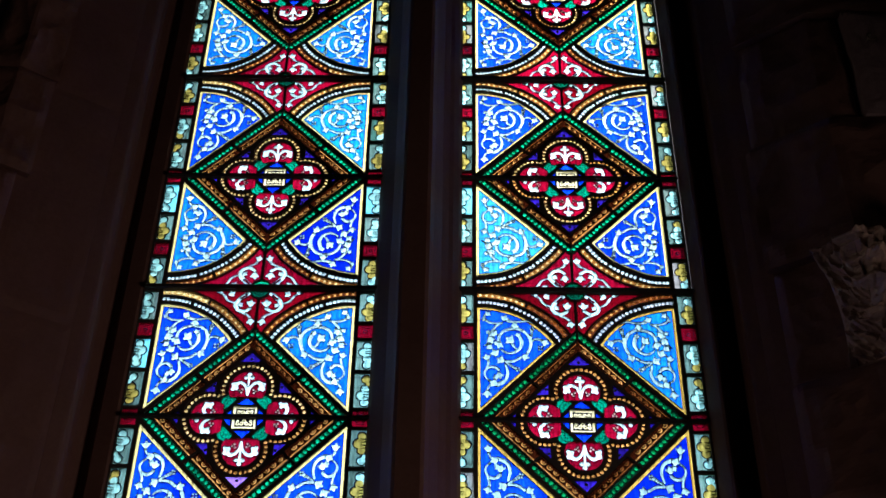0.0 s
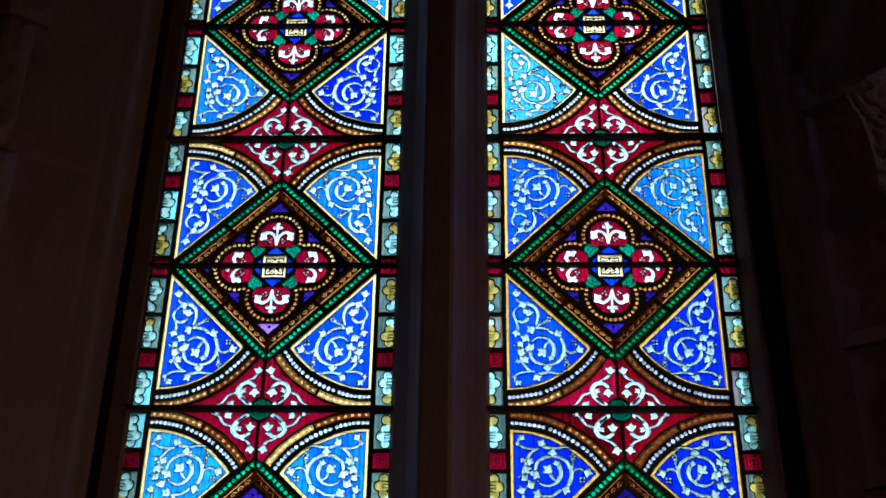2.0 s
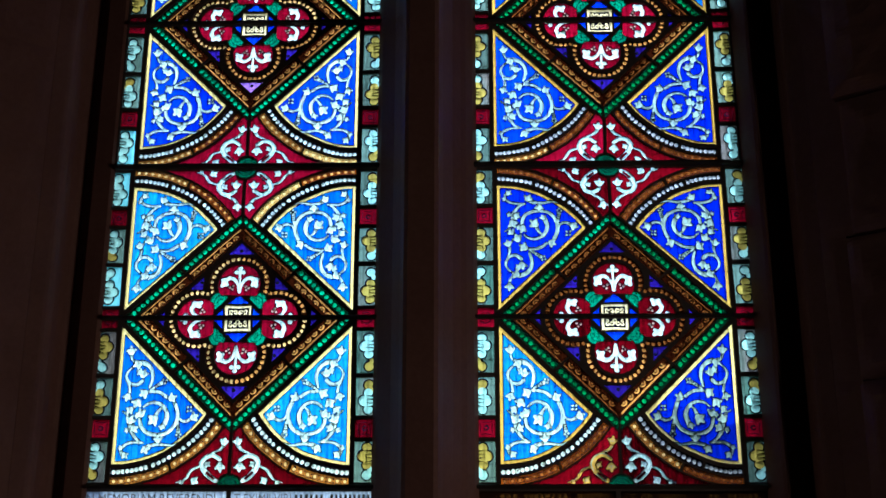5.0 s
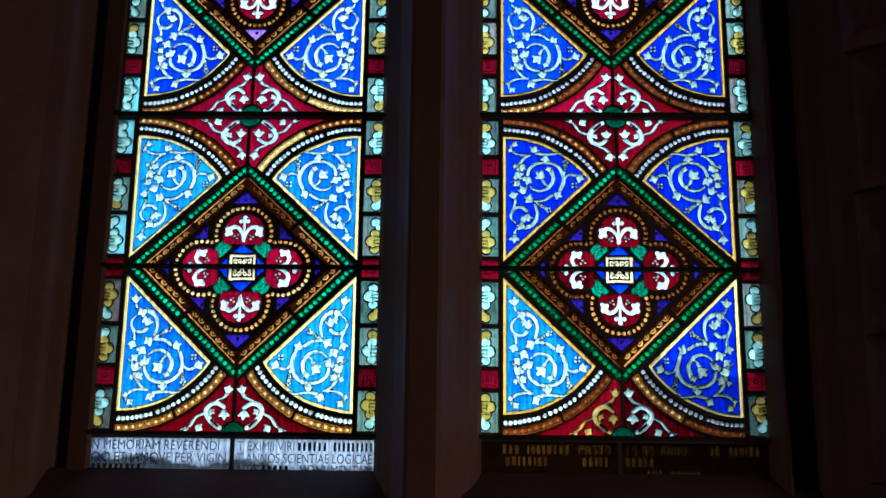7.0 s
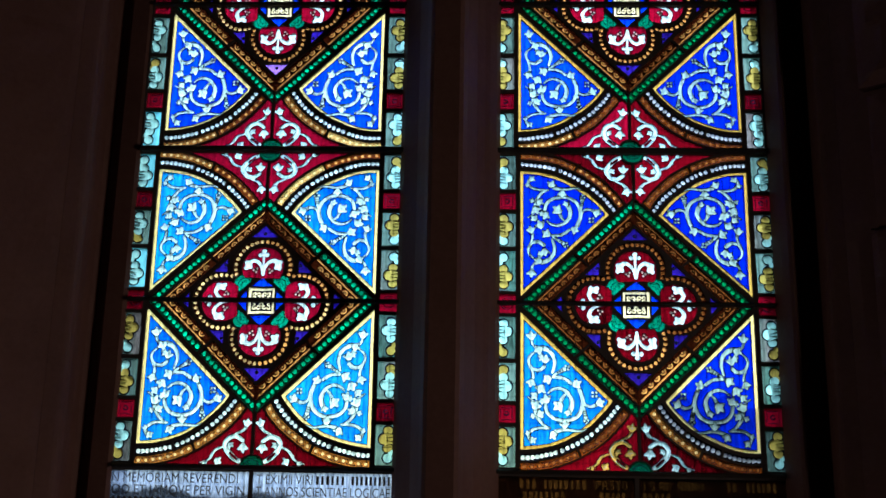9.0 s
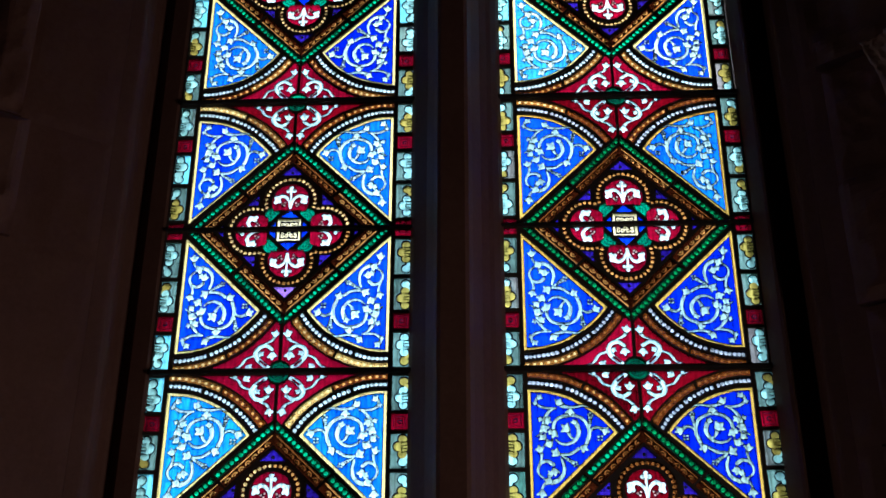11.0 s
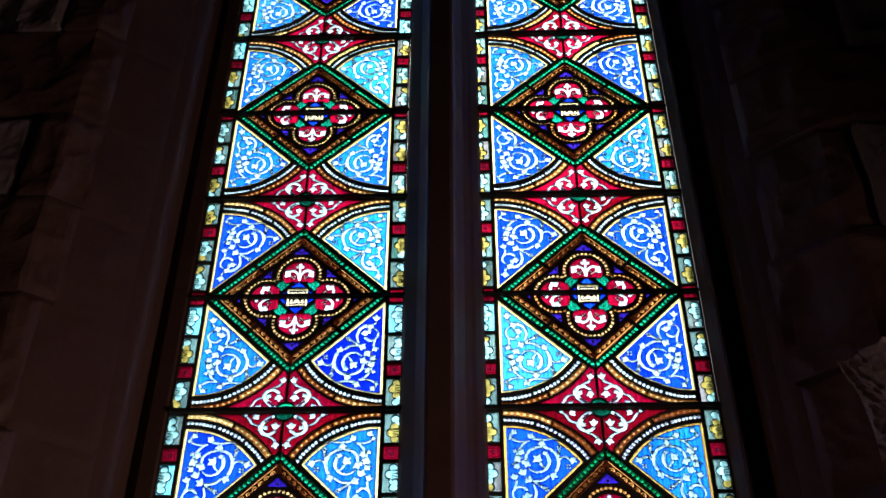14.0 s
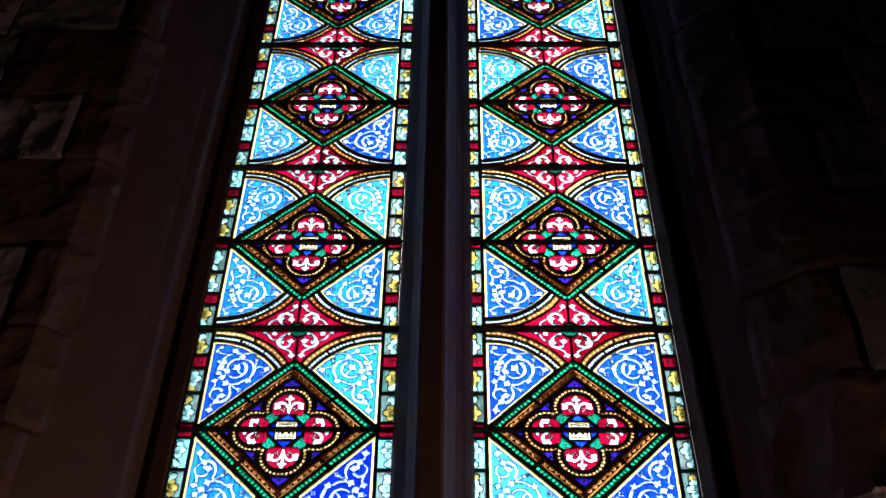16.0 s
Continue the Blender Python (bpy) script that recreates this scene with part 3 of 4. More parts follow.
def arrange(items):
    """Cut the plane along all outlines, and give each triangle to the topmost piece and paint over it."""
    verts, edges = [], []
    for outline, *_ in items:
        n, k = len(verts), len(outline)
        edges += [(n + i, n + (i + 1) % k) for i in range(k)]
        verts += [Vector(p) for p in outline]
    co, _, tris, _, _, _ = delaunay_2d_cdt(verts, edges, [], 0, 2e-6)
    mid = np.array([[sum(co[i][d] for i in t) / 3 for d in (0, 1)] for t in tris])
    who, top = np.full(len(tris), -1), np.full(len(tris), -1)
    slot, high = np.zeros(len(tris), int), np.full(len(tris), -1)
    covers = []
    for outline, *_ in items:
        p = np.array(outline)
        near = np.nonzero(((mid >= p.min(0)) & (mid <= p.max(0))).all(1))[0]
        inside = np.zeros(len(near), bool)
        x, y = mid[near, 0], mid[near, 1]
        for (ax, ay), (bx, by) in zip(p, np.roll(p, -1, 0)):
            if ay != by:
                inside ^= ((ay > y) != (by > y)) & (x < (bx - ax) * (y - ay) / (by - ay) + ax)
        covers.append(near[inside])
    for o, (_, name, s, rank) in enumerate(items):
        if name:
            c = covers[o][rank > top[covers[o]]]
            top[c], who[c], slot[c], high[c] = rank, o, s, rank
    for o, (_, name, s, rank) in enumerate(items):
        if name is None:
            c = covers[o][rank > high[covers[o]]]
            slot[c], high[c] = s, rank
    made = {}
    for i, tri in enumerate(tris):
        w, s = int(who[i]), int(slot[i])
        if w < 0:
            continue
        if s == 9:
            w = len(items) - 1
        made.setdefault(w, []).append((tri, 0 if items[w][1] == "lead" else s))
    return co, made


CO, MADE = arrange(polys)
AXIS = {"green_roundel", "ruby_lobe", "violet_tip", "cream_square", "blue_wedge", "lead"}
GLASS_SLOTS = {
    "blue_pane": [M_YELLOW, BLUE["mid"], M_TRACE, M_SCROLL, M_SHADE], "green_bead_strip": [M_GREEN_DARK, M_GREEN], "amber_scallop_strip": [M_BROWN, M_TAN],
    "white_bead_strip": [M_TRACE, M_WHITE], "amber_band_strip": [M_BAND, M_TRACE, M_AMBER], "ruby_spandrel": [M_RED, M_SCROLL, M_TRACE, M_SHADE], "green_roundel": [M_ROUNDEL, M_TRACE],
    "ruby_lobe": [M_RED, M_WHITE, M_TRACE, M_SHADE, M_BERRY], "ruby_lobe_side": [M_RED, M_WHITE, M_TRACE, M_SHADE, M_BERRY], "bead_arch": [M_BROWN, M_AMBER], "bead_arch_side": [M_BROWN, M_AMBER],
    "violet_wedge": [M_PURPLE, M_TRACE], "violet_tip": [M_PURPLE, M_TRACE], "violet_tip_side": [M_PURPLE, M_TRACE], "cream_square": [M_CREAM, M_TRACE],
    "blue_wedge": [BLUE["royal"]], "blue_wedge_side": [BLUE["royal"]], "green_leaf_quarry": [M_TEAL, M_TRACE],
    "border_quarry": [M_GREY, M_LEAF_WHITE, M_TRACE, M_LEAF_YELLOW], "border_quarry_mid": [M_GREY, M_LEAF_YELLOW, M_TRACE, M_LEAF_WHITE], "border_quarry_end": [M_GREY, M_LEAF_WHITE, M_TRACE, M_LEAF_WHITE],
    "red_quarry": [M_RUBY_QUARRY, M_TRACE], "red_quarry_end": [M_RUBY_QUARRY, M_TRACE], "lead": [M_LEAD],
}


SUB = {"blue_pane": {0: "yellow_edging", 3: "scroll", 4: "scroll"}, "ruby_spandrel": {1: "acanthus", 3: "acanthus"}, "ruby_lobe": {1: "fleuron", 3: "fleuron", 4: "berries"}, "ruby_lobe_side": {1: "fleuron", 3: "fleuron", 4: "berries"}, "green_bead_strip": {1: "beading"}, "white_bead_strip": {1: "beading"}, "bead_arch": {1: "beading"}, "bead_arch_side": {1: "beading"}, "border_quarry": {1: "leaf", 3: "leaf"}, "border_quarry_mid": {1: "leaf", 3: "leaf"}, "border_quarry_end": {1: "leaf", 3: "leaf"}, "amber_scallop_strip": {1: "scallop_line"}}


def warp(x, h, seed):
    """The small unevenness of hand-cut glass; still at the panel's edges."""
    edge = min(1.0, (0.2425 - abs(x)) / 0.02, h / 0.02, (HALF - h) / 0.02)
    p = Vector((x * 26 + seed * 7.3, h * 26, seed * 3.1))
    fine = Vector((x * 120, h * 120 + seed * 5.0, 4.0 + seed))
    k = max(0.0, edge)
    return x + k * (0.0016 * noise.noise(p) + 0.0004 * noise.noise(fine)), h + k * (0.0016 * noise.noise(p + Vector((9, 9, 9))) + 0.0004 * noise.noise(fine + Vector((5, 5, 5))))


def piece_mesh(name, tris, sides, up, seed, front=0.0, back=0.004):
    """Triangles of the quarter as a sheet with thickness, for one or both sides; up turns it over the bar."""
    verts, faces, slots, index = [], [], [], {}
    rims = {}
    for sx in sides:
        for tri, slot in tris:
            ids = []
            for i in tri:
                x, h = CO[i]
                key = (round(sx * x, 6), round(h, 6))
                if key not in index:
                    index[key] = len(verts)
                    wx, wh = warp(key[0], key[1], seed)
                    verts.append((wx, front, up * wh))
                ids.append(index[key])
            if len(set(ids)) < 3:
                continue
            a, b, c = (Vector(verts[i]) for i in ids)
            if (b - a).cross(c - a).y > 0:
                ids = ids[::-1]
            faces.append(tuple(ids))
            slots.append(slot)
            for i in range(3):
                e = (ids[i], ids[(i + 1) % 3])
                if (e[1], e[0]) in rims:
                    del rims[(e[1], e[0])]
                else:
                    rims[e] = slot
    deep = {}
    for (a, b), slot in rims.items():
        for i in (a, b):
            if i not in deep:
                deep[i] = len(verts)
                verts.append((verts[i][0], back, verts[i][2]))
        faces.append((b, a, deep[a], deep[b]))
        slots.append(slot)
    return mesh_of(name, verts, faces, GLASS_SLOTS[name], slots)


SEEDS = 3
KIT, LEADS = {}, {}  # panels above and below the middle of a diamond: (name, side, mesh, sub-parts)
for up, seed in itertools.product((1, -1), range(SEEDS)):
    kit = KIT[(up, seed)] = []
    for who, tris in MADE.items():
        name = polys[who][1]
        if name == "lead":
            LEADS[(up, seed)] = piece_mesh("lead", tris, (1, -1), up, seed, -0.004, 0.004)
            continue
        inner = SUB.get(name, {})
        for sides in (((1, -1),) if name in AXIS else ((1,), (-1,))):
            main = piece_mesh(name, [t for t in tris if t[1] not in inner], sides, up, seed)
            subs = []
            for sub in sorted(set(inner.values())):
                took = [t for t in tris if inner.get(t[1]) == sub]
                if took:
                    subs.append((sub, piece_mesh(name, took, sides, up, seed, 0.0, 0.001)))
            kit.append((name, 0 if len(sides) > 1 else sides[0], main, subs))

# ---- the two lancets ----
BASE = 1.75          # height of the pattern's zero over the floor
ROW0, STEP = BASE + 0.1987 - 2 * 0.57815, 0.57815
TALL = STEP / 2 / HALF
LANCET = 0.325
TONES = {  # blue tones of each diamond's four fields: above left, above right, below left, below right
    (-1, 2): "light light mid light", (-1, 3): "royal mid royal royal", (-1, 4): "royal light mid deep", (-1, 5): "mid light mid mid", (-1, 6): "mid light pale royal", (-1, 7): "mid mid mid mid",
    (1, 2): "deep deep light deep", (1, 3): "royal mid royal deep", (1, 4): "royal royal pale royal", (1, 5): "mid royal royal mid", (1, 6): "light royal mid royal", (1, 7): "mid royal royal mid",
}
PLAIN = {"border_quarry_mid": "border_quarry", "border_quarry_end": "border_quarry", "ruby_lobe_side": "ruby_lobe", "bead_arch_side": "bead_arch", "violet_tip_side": "violet_tip", "blue_wedge_side": "blue_wedge", "red_quarry_end": "red_quarry"}
SHIFT = {(-1, 2): -0.001, (-1, 3): 0.001, (-1, 4): 0.002, (-1, 5): -0.003, (-1, 6): 0.0, (-1, 7): 0.0, (1, 2): 0.007, (1, 3): 0.003, (1, 4): 0.001, (1, 5): 0.001, (1, 6): 0.001, (1, 7): 0.0}  # panels not set quite true
MID = {2: 0.009}  # the lowest diamonds' middle bar lies above the even spacing
SHADE_WORDS = {"deep": "cobalt", "royal": "royal blue", "mid": "azure", "light": "sky blue", "pale": "pale blue"}
dice = random.Random(7)
windows = []
for side, tag in ((-1, "window_1"), (1, "window_2")):
    win = new(tag)
    win.location = (side * LANCET, 0, BASE - 0.145)
    tagged(win, "tall narrow pointed church window with iron saddle bars", "window", "lancets of the church window", "structure")
    windows.append(win)
    for row in range(2, 8):
        tones = TONES[(side, row)].split()
        for up in (1, -1):
            seed = dice.randrange(SEEDS)
            pair = tones[:2] if up > 0 else tones[2:]
            shades = SHADE_WORDS[pair[0]] if pair[0] == pair[1] else SHADE_WORDS[pair[0]] + " and " + SHADE_WORDS[pair[1]]
            panel = new("stained_glass_panel")
            lift = MID.get(row, 0.0)
            panel.location = (side * LANCET + SHIFT[(side, row)], 0, ROW0 + row * STEP + lift)
            panel.scale = (1.006 if side > 0 else 1.008 if row == 2 else 1.0 if row == 3 else 0.996, 1.0, TALL * (1 - lift / HALF) if up > 0 else TALL)
            tagged(panel, f"leaded glass panel, {shades} scrolls, {'upper' if up > 0 else 'lower'} half diamond", "stained glass", "glazing panels of the church window")
            part("lead_came", LEADS[(up, seed)], panel, "black lead cames")
            for name, sx, me, subs in KIT[(up, seed)]:
                ob = part(PLAIN.get(name, name), me, panel)
                swap = {}
                if name == "blue_pane":
                    swap[1] = BLUE[pair[0] if sx < 0 else pair[1]]
                    # the right lancet's two lowest diamonds take duller, darker copies of the glass
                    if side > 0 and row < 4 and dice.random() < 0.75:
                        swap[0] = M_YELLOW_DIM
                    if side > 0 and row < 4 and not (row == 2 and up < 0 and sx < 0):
                        swap[3] = M_SCROLL_MUTED
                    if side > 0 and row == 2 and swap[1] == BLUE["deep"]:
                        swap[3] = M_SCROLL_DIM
                elif name.startswith("border_quarry"):
                    # the leaves take turns, yellow and white, from one red quarry to the next
                    yellow = (row % 2 == 0) ^ (up < 0) ^ (name == "border_quarry_end") ^ (side < 0 and sx < 0)
                    a, b = (M_LEAF_YELLOW, M_LEAF_WHITE) if yellow else (M_LEAF_WHITE, M_LEAF_YELLOW)
                    swap = {0: M_GREY if dice.random() < 0.65 else M_GREY_PINK, 1: a, 3: b if dice.random() < 0.85 else M_LEAF_WHITE}
                    if dice.random() < (0.4 if side < 0 and sx < 0 and row < 5 else 0.10) and not (side > 0 and row < 4):
                        swap = {0: M_AQUA, 1: M_LEAF_WHITE, 3: M_LEAF_WHITE}
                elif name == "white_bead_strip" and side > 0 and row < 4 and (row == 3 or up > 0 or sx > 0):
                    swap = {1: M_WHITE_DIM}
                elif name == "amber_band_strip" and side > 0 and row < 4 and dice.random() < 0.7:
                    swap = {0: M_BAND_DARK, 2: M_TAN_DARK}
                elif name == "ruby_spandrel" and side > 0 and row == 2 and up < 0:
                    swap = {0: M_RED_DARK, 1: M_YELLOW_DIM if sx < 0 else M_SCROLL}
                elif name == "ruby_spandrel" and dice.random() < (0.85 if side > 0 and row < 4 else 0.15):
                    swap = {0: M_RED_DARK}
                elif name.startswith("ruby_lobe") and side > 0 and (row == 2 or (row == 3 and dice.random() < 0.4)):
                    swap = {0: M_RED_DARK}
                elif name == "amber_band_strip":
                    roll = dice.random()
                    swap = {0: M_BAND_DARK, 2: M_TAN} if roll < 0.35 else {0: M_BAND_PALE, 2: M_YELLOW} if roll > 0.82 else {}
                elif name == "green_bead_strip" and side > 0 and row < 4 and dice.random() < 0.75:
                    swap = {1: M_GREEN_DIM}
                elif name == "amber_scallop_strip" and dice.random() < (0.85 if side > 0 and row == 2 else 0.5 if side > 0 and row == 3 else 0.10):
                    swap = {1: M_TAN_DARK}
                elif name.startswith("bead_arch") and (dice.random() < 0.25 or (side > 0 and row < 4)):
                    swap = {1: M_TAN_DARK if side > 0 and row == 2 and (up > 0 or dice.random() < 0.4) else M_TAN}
                elif name == "violet_tip" and side < 0 and row == 3 and up < 0:
                    swap = {0: M_LILAC}
                elif name == "green_roundel" and side < 0 and row == 4 and up < 0:
                    swap = {0: M_GREEN}
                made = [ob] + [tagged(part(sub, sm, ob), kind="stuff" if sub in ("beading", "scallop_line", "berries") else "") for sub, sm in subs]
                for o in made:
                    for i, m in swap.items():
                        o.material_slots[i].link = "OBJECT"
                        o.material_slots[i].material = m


def bar_mesh(length, r, n=10):
    verts = [(x, r * math.cos(2 * math.pi * i / n), r * math.sin(2 * math.pi * i / n)) for x in (-length / 2, length / 2) for i in range(n)]
    faces = [(i, n + i, n + (i + 1) % n, (i + 1) % n) for i in range(n)] + [tuple(range(n)), tuple(range(2 * n - 1, n - 1, -1))]
    return mesh_of("saddle_bar", verts, faces, [M_IRON], smooth=False)


FOOT_BAR = ROW0 + 2 * STEP + MID[2] - HALF * TALL
BAR, BAR_THIN = bar_mesh(0.490, 0.0055), bar_mesh(0.490, 0.0038)
for win in windows:
    for k in range(13):
        ob = part("saddle_bar", BAR_THIN if k % 2 or k == 0 else BAR, win, "black iron saddle bar")
        ob.scale.x = 0.982 if win == windows[0] else 1.0
        ob.location = (0.0045 if win == windows[0] else 0.0, -0.0105, (FOOT_BAR if k == 0 else ROW0 + 1.5 * STEP + k * STEP / 2 + (MID[2] if k == 1 else 0.0)) - win.location.z)

# inscription strips below the pattern
SZ1, SZ0 = FOOT_BAR - 0.003, FOOT_BAR - 0.060


def lettering(text, x, z, size, width, parent, mat):
    cu = bpy.data.curves.new("lettering", "FONT")
    cu.body, cu.size = text, size
    ob = bpy.data.objects.new("lettering", cu)
    scene.collection.objects.link(ob)
    me = bpy.data.meshes.new_from_object(ob.evaluated_get(bpy.context.evaluated_depsgraph_get()))
    bpy.data.objects.remove(ob)
    wide = max(v.co.x for v in me.vertices)
    me.transform(Matrix.Rotation(radians(90), 4, "X") @ Matrix.Diagonal((width / wide, 1, 1, 1)))
    me.materials.clear()
    me.materials.append(mat)
    t = part("lettering", me, parent, "dark painted capitals")
    t.location = (x, -0.002, z)
    return t


def bars(spans, z, height, parent, mat):
    for x0, x1 in spans:
        part("lettering", boxed("lettering", x0, x1, -0.0022, -0.0012, z, z + height, mat), parent, "painted line of lettering")


def letters(x0, x1, count):
    """Spans of count narrow bars from x0 to x1."""
    step = (x1 - x0) / count
    return [(x0 + i * step, x0 + i * step + step * dice.uniform(0.45, 0.62)) for i in range(count)]


GLYPHS = {"P": "F9F888", "A": "699F99", "S": "786117", "T": "F66666", "O": "699996", "I": "444444", "B": "E9E99E", "N": "9DDBB9"}  # rows of four dots


def spelled(word, x, z, pitch):
    """Runs of lit dots for each letter of a word: x from and to, foot, height, and the word."""
    runs = []
    for n, ch in enumerate(word):
        for r, code in enumerate(GLYPHS[ch]):
            bits = f"{int(code, 16):04b}"
            for k, g in itertools.groupby(range(4), key=lambda i: bits[i]):
                g = list(g)
                if k == "1":
                    runs.append((x + n * pitch + g[0] * 0.0021, x + n * pitch + (g[-1] + 1) * 0.0021, z + (5 - r) * 0.0025, 0.0025, word))
    return runs


def inscription(x0, x1, z0, z1, words, side):
    """A pane with its lines of faint lettering let into it."""
    xs = sorted({x0, x1, *[w[0] for w in words], *[w[1] for w in words]})
    zs = sorted({z0, z1, *[w[2] for w in words], *[min(w[2] + w[3], z1) for w in words]})
    groups = sorted({w[4] for w in words})
    made = [([], []) for _ in range(len(groups) + 1)]
    for xa, xb in zip(xs, xs[1:]):
        for za, zb in zip(zs, zs[1:]):
            mx, mz = (xa + xb) / 2, (za + zb) / 2
            verts, faces = made[next((groups.index(w[4]) + 1 for w in words if w[0] < mx < w[1] and w[2] < mz < w[2] + w[3]), 0)]
            n = len(verts)
            verts += [(xa, 0, za), (xb, 0, za), (xb, 0, zb), (xa, 0, zb)]
            faces.append((n, n + 1, n + 2, n + 3))
    verts, faces = made[0]
    n = len(verts)
    verts += [(x0, 0, z0), (x1, 0, z0), (x1, 0, z1), (x0, 0, z1), (x0, 0.004, z0), (x1, 0.004, z0), (x1, 0.004, z1), (x0, 0.004, z1)]
    faces += [(n + 1, n, n + 4, n + 5), (n + 3, n + 2, n + 6, n + 7)]
    pane = mesh_of("inscription_pane", verts, faces, [M_SCRIPT_WHITE if side < 0 else M_SCRIPT_BROWN])
    return pane, [mesh_of("lettering", *m, [M_OCHRE]) for m in made[1:]]


for side, win in zip((-1, 1), windows):
    board = new("inscription_panel")
    board.location = win.location
    tagged(board, "white inscription glass with black Latin capitals, stained with grime" if side < 0 else "dark brown inscription glass with faint ochre lettering", "stained glass", "inscriptions of the church window")
    part("lead_came", boxed("lead_edge", -0.2480, 0.2520, -0.003, 0.003, SZ1 - win.location.z - 0.004, SZ1 - win.location.z + 0.006, M_LEAD), board, "black lead cames")
    part("lead_came", boxed("lead_came", -0.0035, 0.0035, -0.004, 0.004, SZ0 - win.location.z, SZ1 - win.location.z - 0.004, M_LEAD), board)
    zt, base = SZ1 - win.location.z - 0.0235, SZ0 - win.location.z
    faint = spelled("PASTO", -0.068, zt, 0.0110) + spelled("IS", 0.010, zt, 0.0110) + spelled("AB", 0.038, zt, 0.0110) + spelled("ANNO", 0.068, zt, 0.0115)
    # lines that cannot be read: one short bar for each letter
    for a, b, low, high in ((-0.195, -0.165, 0.0, 0.0150), (-0.155, -0.080, 0.0, 0.0150), (0.150, 0.170, 0.0, 0.0150), (0.182, 0.236, 0.0, 0.0150), (-0.190, -0.120, 0.0195, 0.0145), (-0.062, -0.018, 0.0195, 0.0145), (0.010, 0.060, 0.0195, 0.0145), (0.045, 0.075, 0.0390, 0.0135), (0.084, 0.140, 0.0390, 0.0135)):
        k = a
        while k < b - 0.005:
            w = dice.uniform(0.0038, 0.0066)
            faint.append((k, k + w, zt - low, high, f"bar {a} {low}"))
            k += w + dice.uniform(0.0028, 0.0050)
    for x0, x1 in ((-0.2480 if side < 0 else -0.2425, -0.0035), (0.0035, 0.2425 if side < 0 else 0.2520)):
        words = [w for w in faint if x0 < w[0] and w[1] < x1] if side > 0 else []
        pane, script = inscription(x0, x1, base, SZ1 - win.location.z - 0.004, words, side)
        ob = part("inscription_pane", pane, board, "white glass with black capitals" if side < 0 else "brown glass with faint ochre lettering")
        for word in script:
            part("lettering", word, ob, "faint ochre lettering")
    if side < 0:
        lettering("N MEMORIAM REVERENDI", -0.240, zt, 0.0225, 0.218, board, M_LEAD)
        lettering("T EXIMII VIRI", 0.009, zt, 0.0225, 0.096, board, M_LEAD)
        bars(letters(0.111, 0.163, 6) + letters(0.171, 0.240, 9), zt, 0.0145, board, M_LEAD)
        lettering("OO ET IAMQVE PER VIGIN", -0.238, zt - 0.0200, 0.0225, 0.228, board, M_LEAD)
        lettering("T ANNOS SCIENTIAE LOGICAE", 0.009, zt - 0.0200, 0.0225, 0.228, board, M_LEAD)
        bars(letters(-0.236, -0.150, 9) + letters(0.052, 0.100, 5), zt - 0.0375, 0.0135, board, M_LEAD)
        lettering("NTIS", 0.009, zt - 0.0385, 0.0225, 0.036, board, M_LEAD)
        lettering("MONUMENTAM", 0.114, zt - 0.0385, 0.0225, 0.122, board, M_LEAD)

# ---- stone round the glass ----
GLASS_FOOT, GLASS_TOP = SZ0, ROW0 + 7.5 * STEP
SPRING, APEX = GLASS_TOP, GLASS_TOP + 0.46
FLOOR_Z, CEIL_Z = 0.0, 8.0


def profile(side):
    """The jamb's section from the glass outwards, in x, y, for the right; mirrored for the left."""
    pts = [(0.562, 0.06), (0.562, -0.004), (0.571, -0.022), (0.579, -0.036), (0.584, -0.040), (0.589, -0.038), (0.592, -0.026), (0.598, -0.010), (0.606, 0.002), (0.618, 0.004), (0.628, -0.006), (0.633, -0.024), (0.634, -0.044)]
    pts += [(0.6365, -0.0535), (0.6395, -0.0590), (0.644, -0.0630)]
    pts += [(0.6635, -0.0765), (0.672, -0.066), (0.70, 0.06)]
    if side < 0:
        pts[1:7] = [(0.562, -0.003), (0.568, -0.008), (0.580, -0.009)]
    return [(side * (x + (0.010 if side > 0 else 0.003)), y) for x, y in pts]


tagged(new("jamb_east", extruded("jamb", profile(1), GLASS_FOOT - 0.16, APEX + 0.3, M_DRESSED)), "moulded dressed sandstone jamb beside the stained glass", "jamb", kind="structure")
tagged(new("jamb_west", extruded("jamb", profile(-1), GLASS_FOOT - 0.16, APEX + 0.3, M_DRESSED)), "moulded dressed sandstone jamb beside the stained glass", "jamb", kind="structure")
mull = [(0.094, 0.06), (0.094, -0.004), (0.087, -0.020), (0.075, -0.036), (0.066, -0.044), (0.052, -0.062), (0.036, -0.100), (0.029, -0.124), (0.022, -0.130)]
mull = mull + [(-x, y) for x, y in mull[:3:-1]] + [(-0.064, -0.040), (-0.078, -0.022), (-0.0858, -0.004), (-0.0858, 0.06)]
tagged(new("mullion", extruded("mullion", mull, GLASS_FOOT - 0.16, APEX + 0.3, M_DRESSED)), "moulded dressed sandstone mullion between two lancets", "mullion", kind="structure")


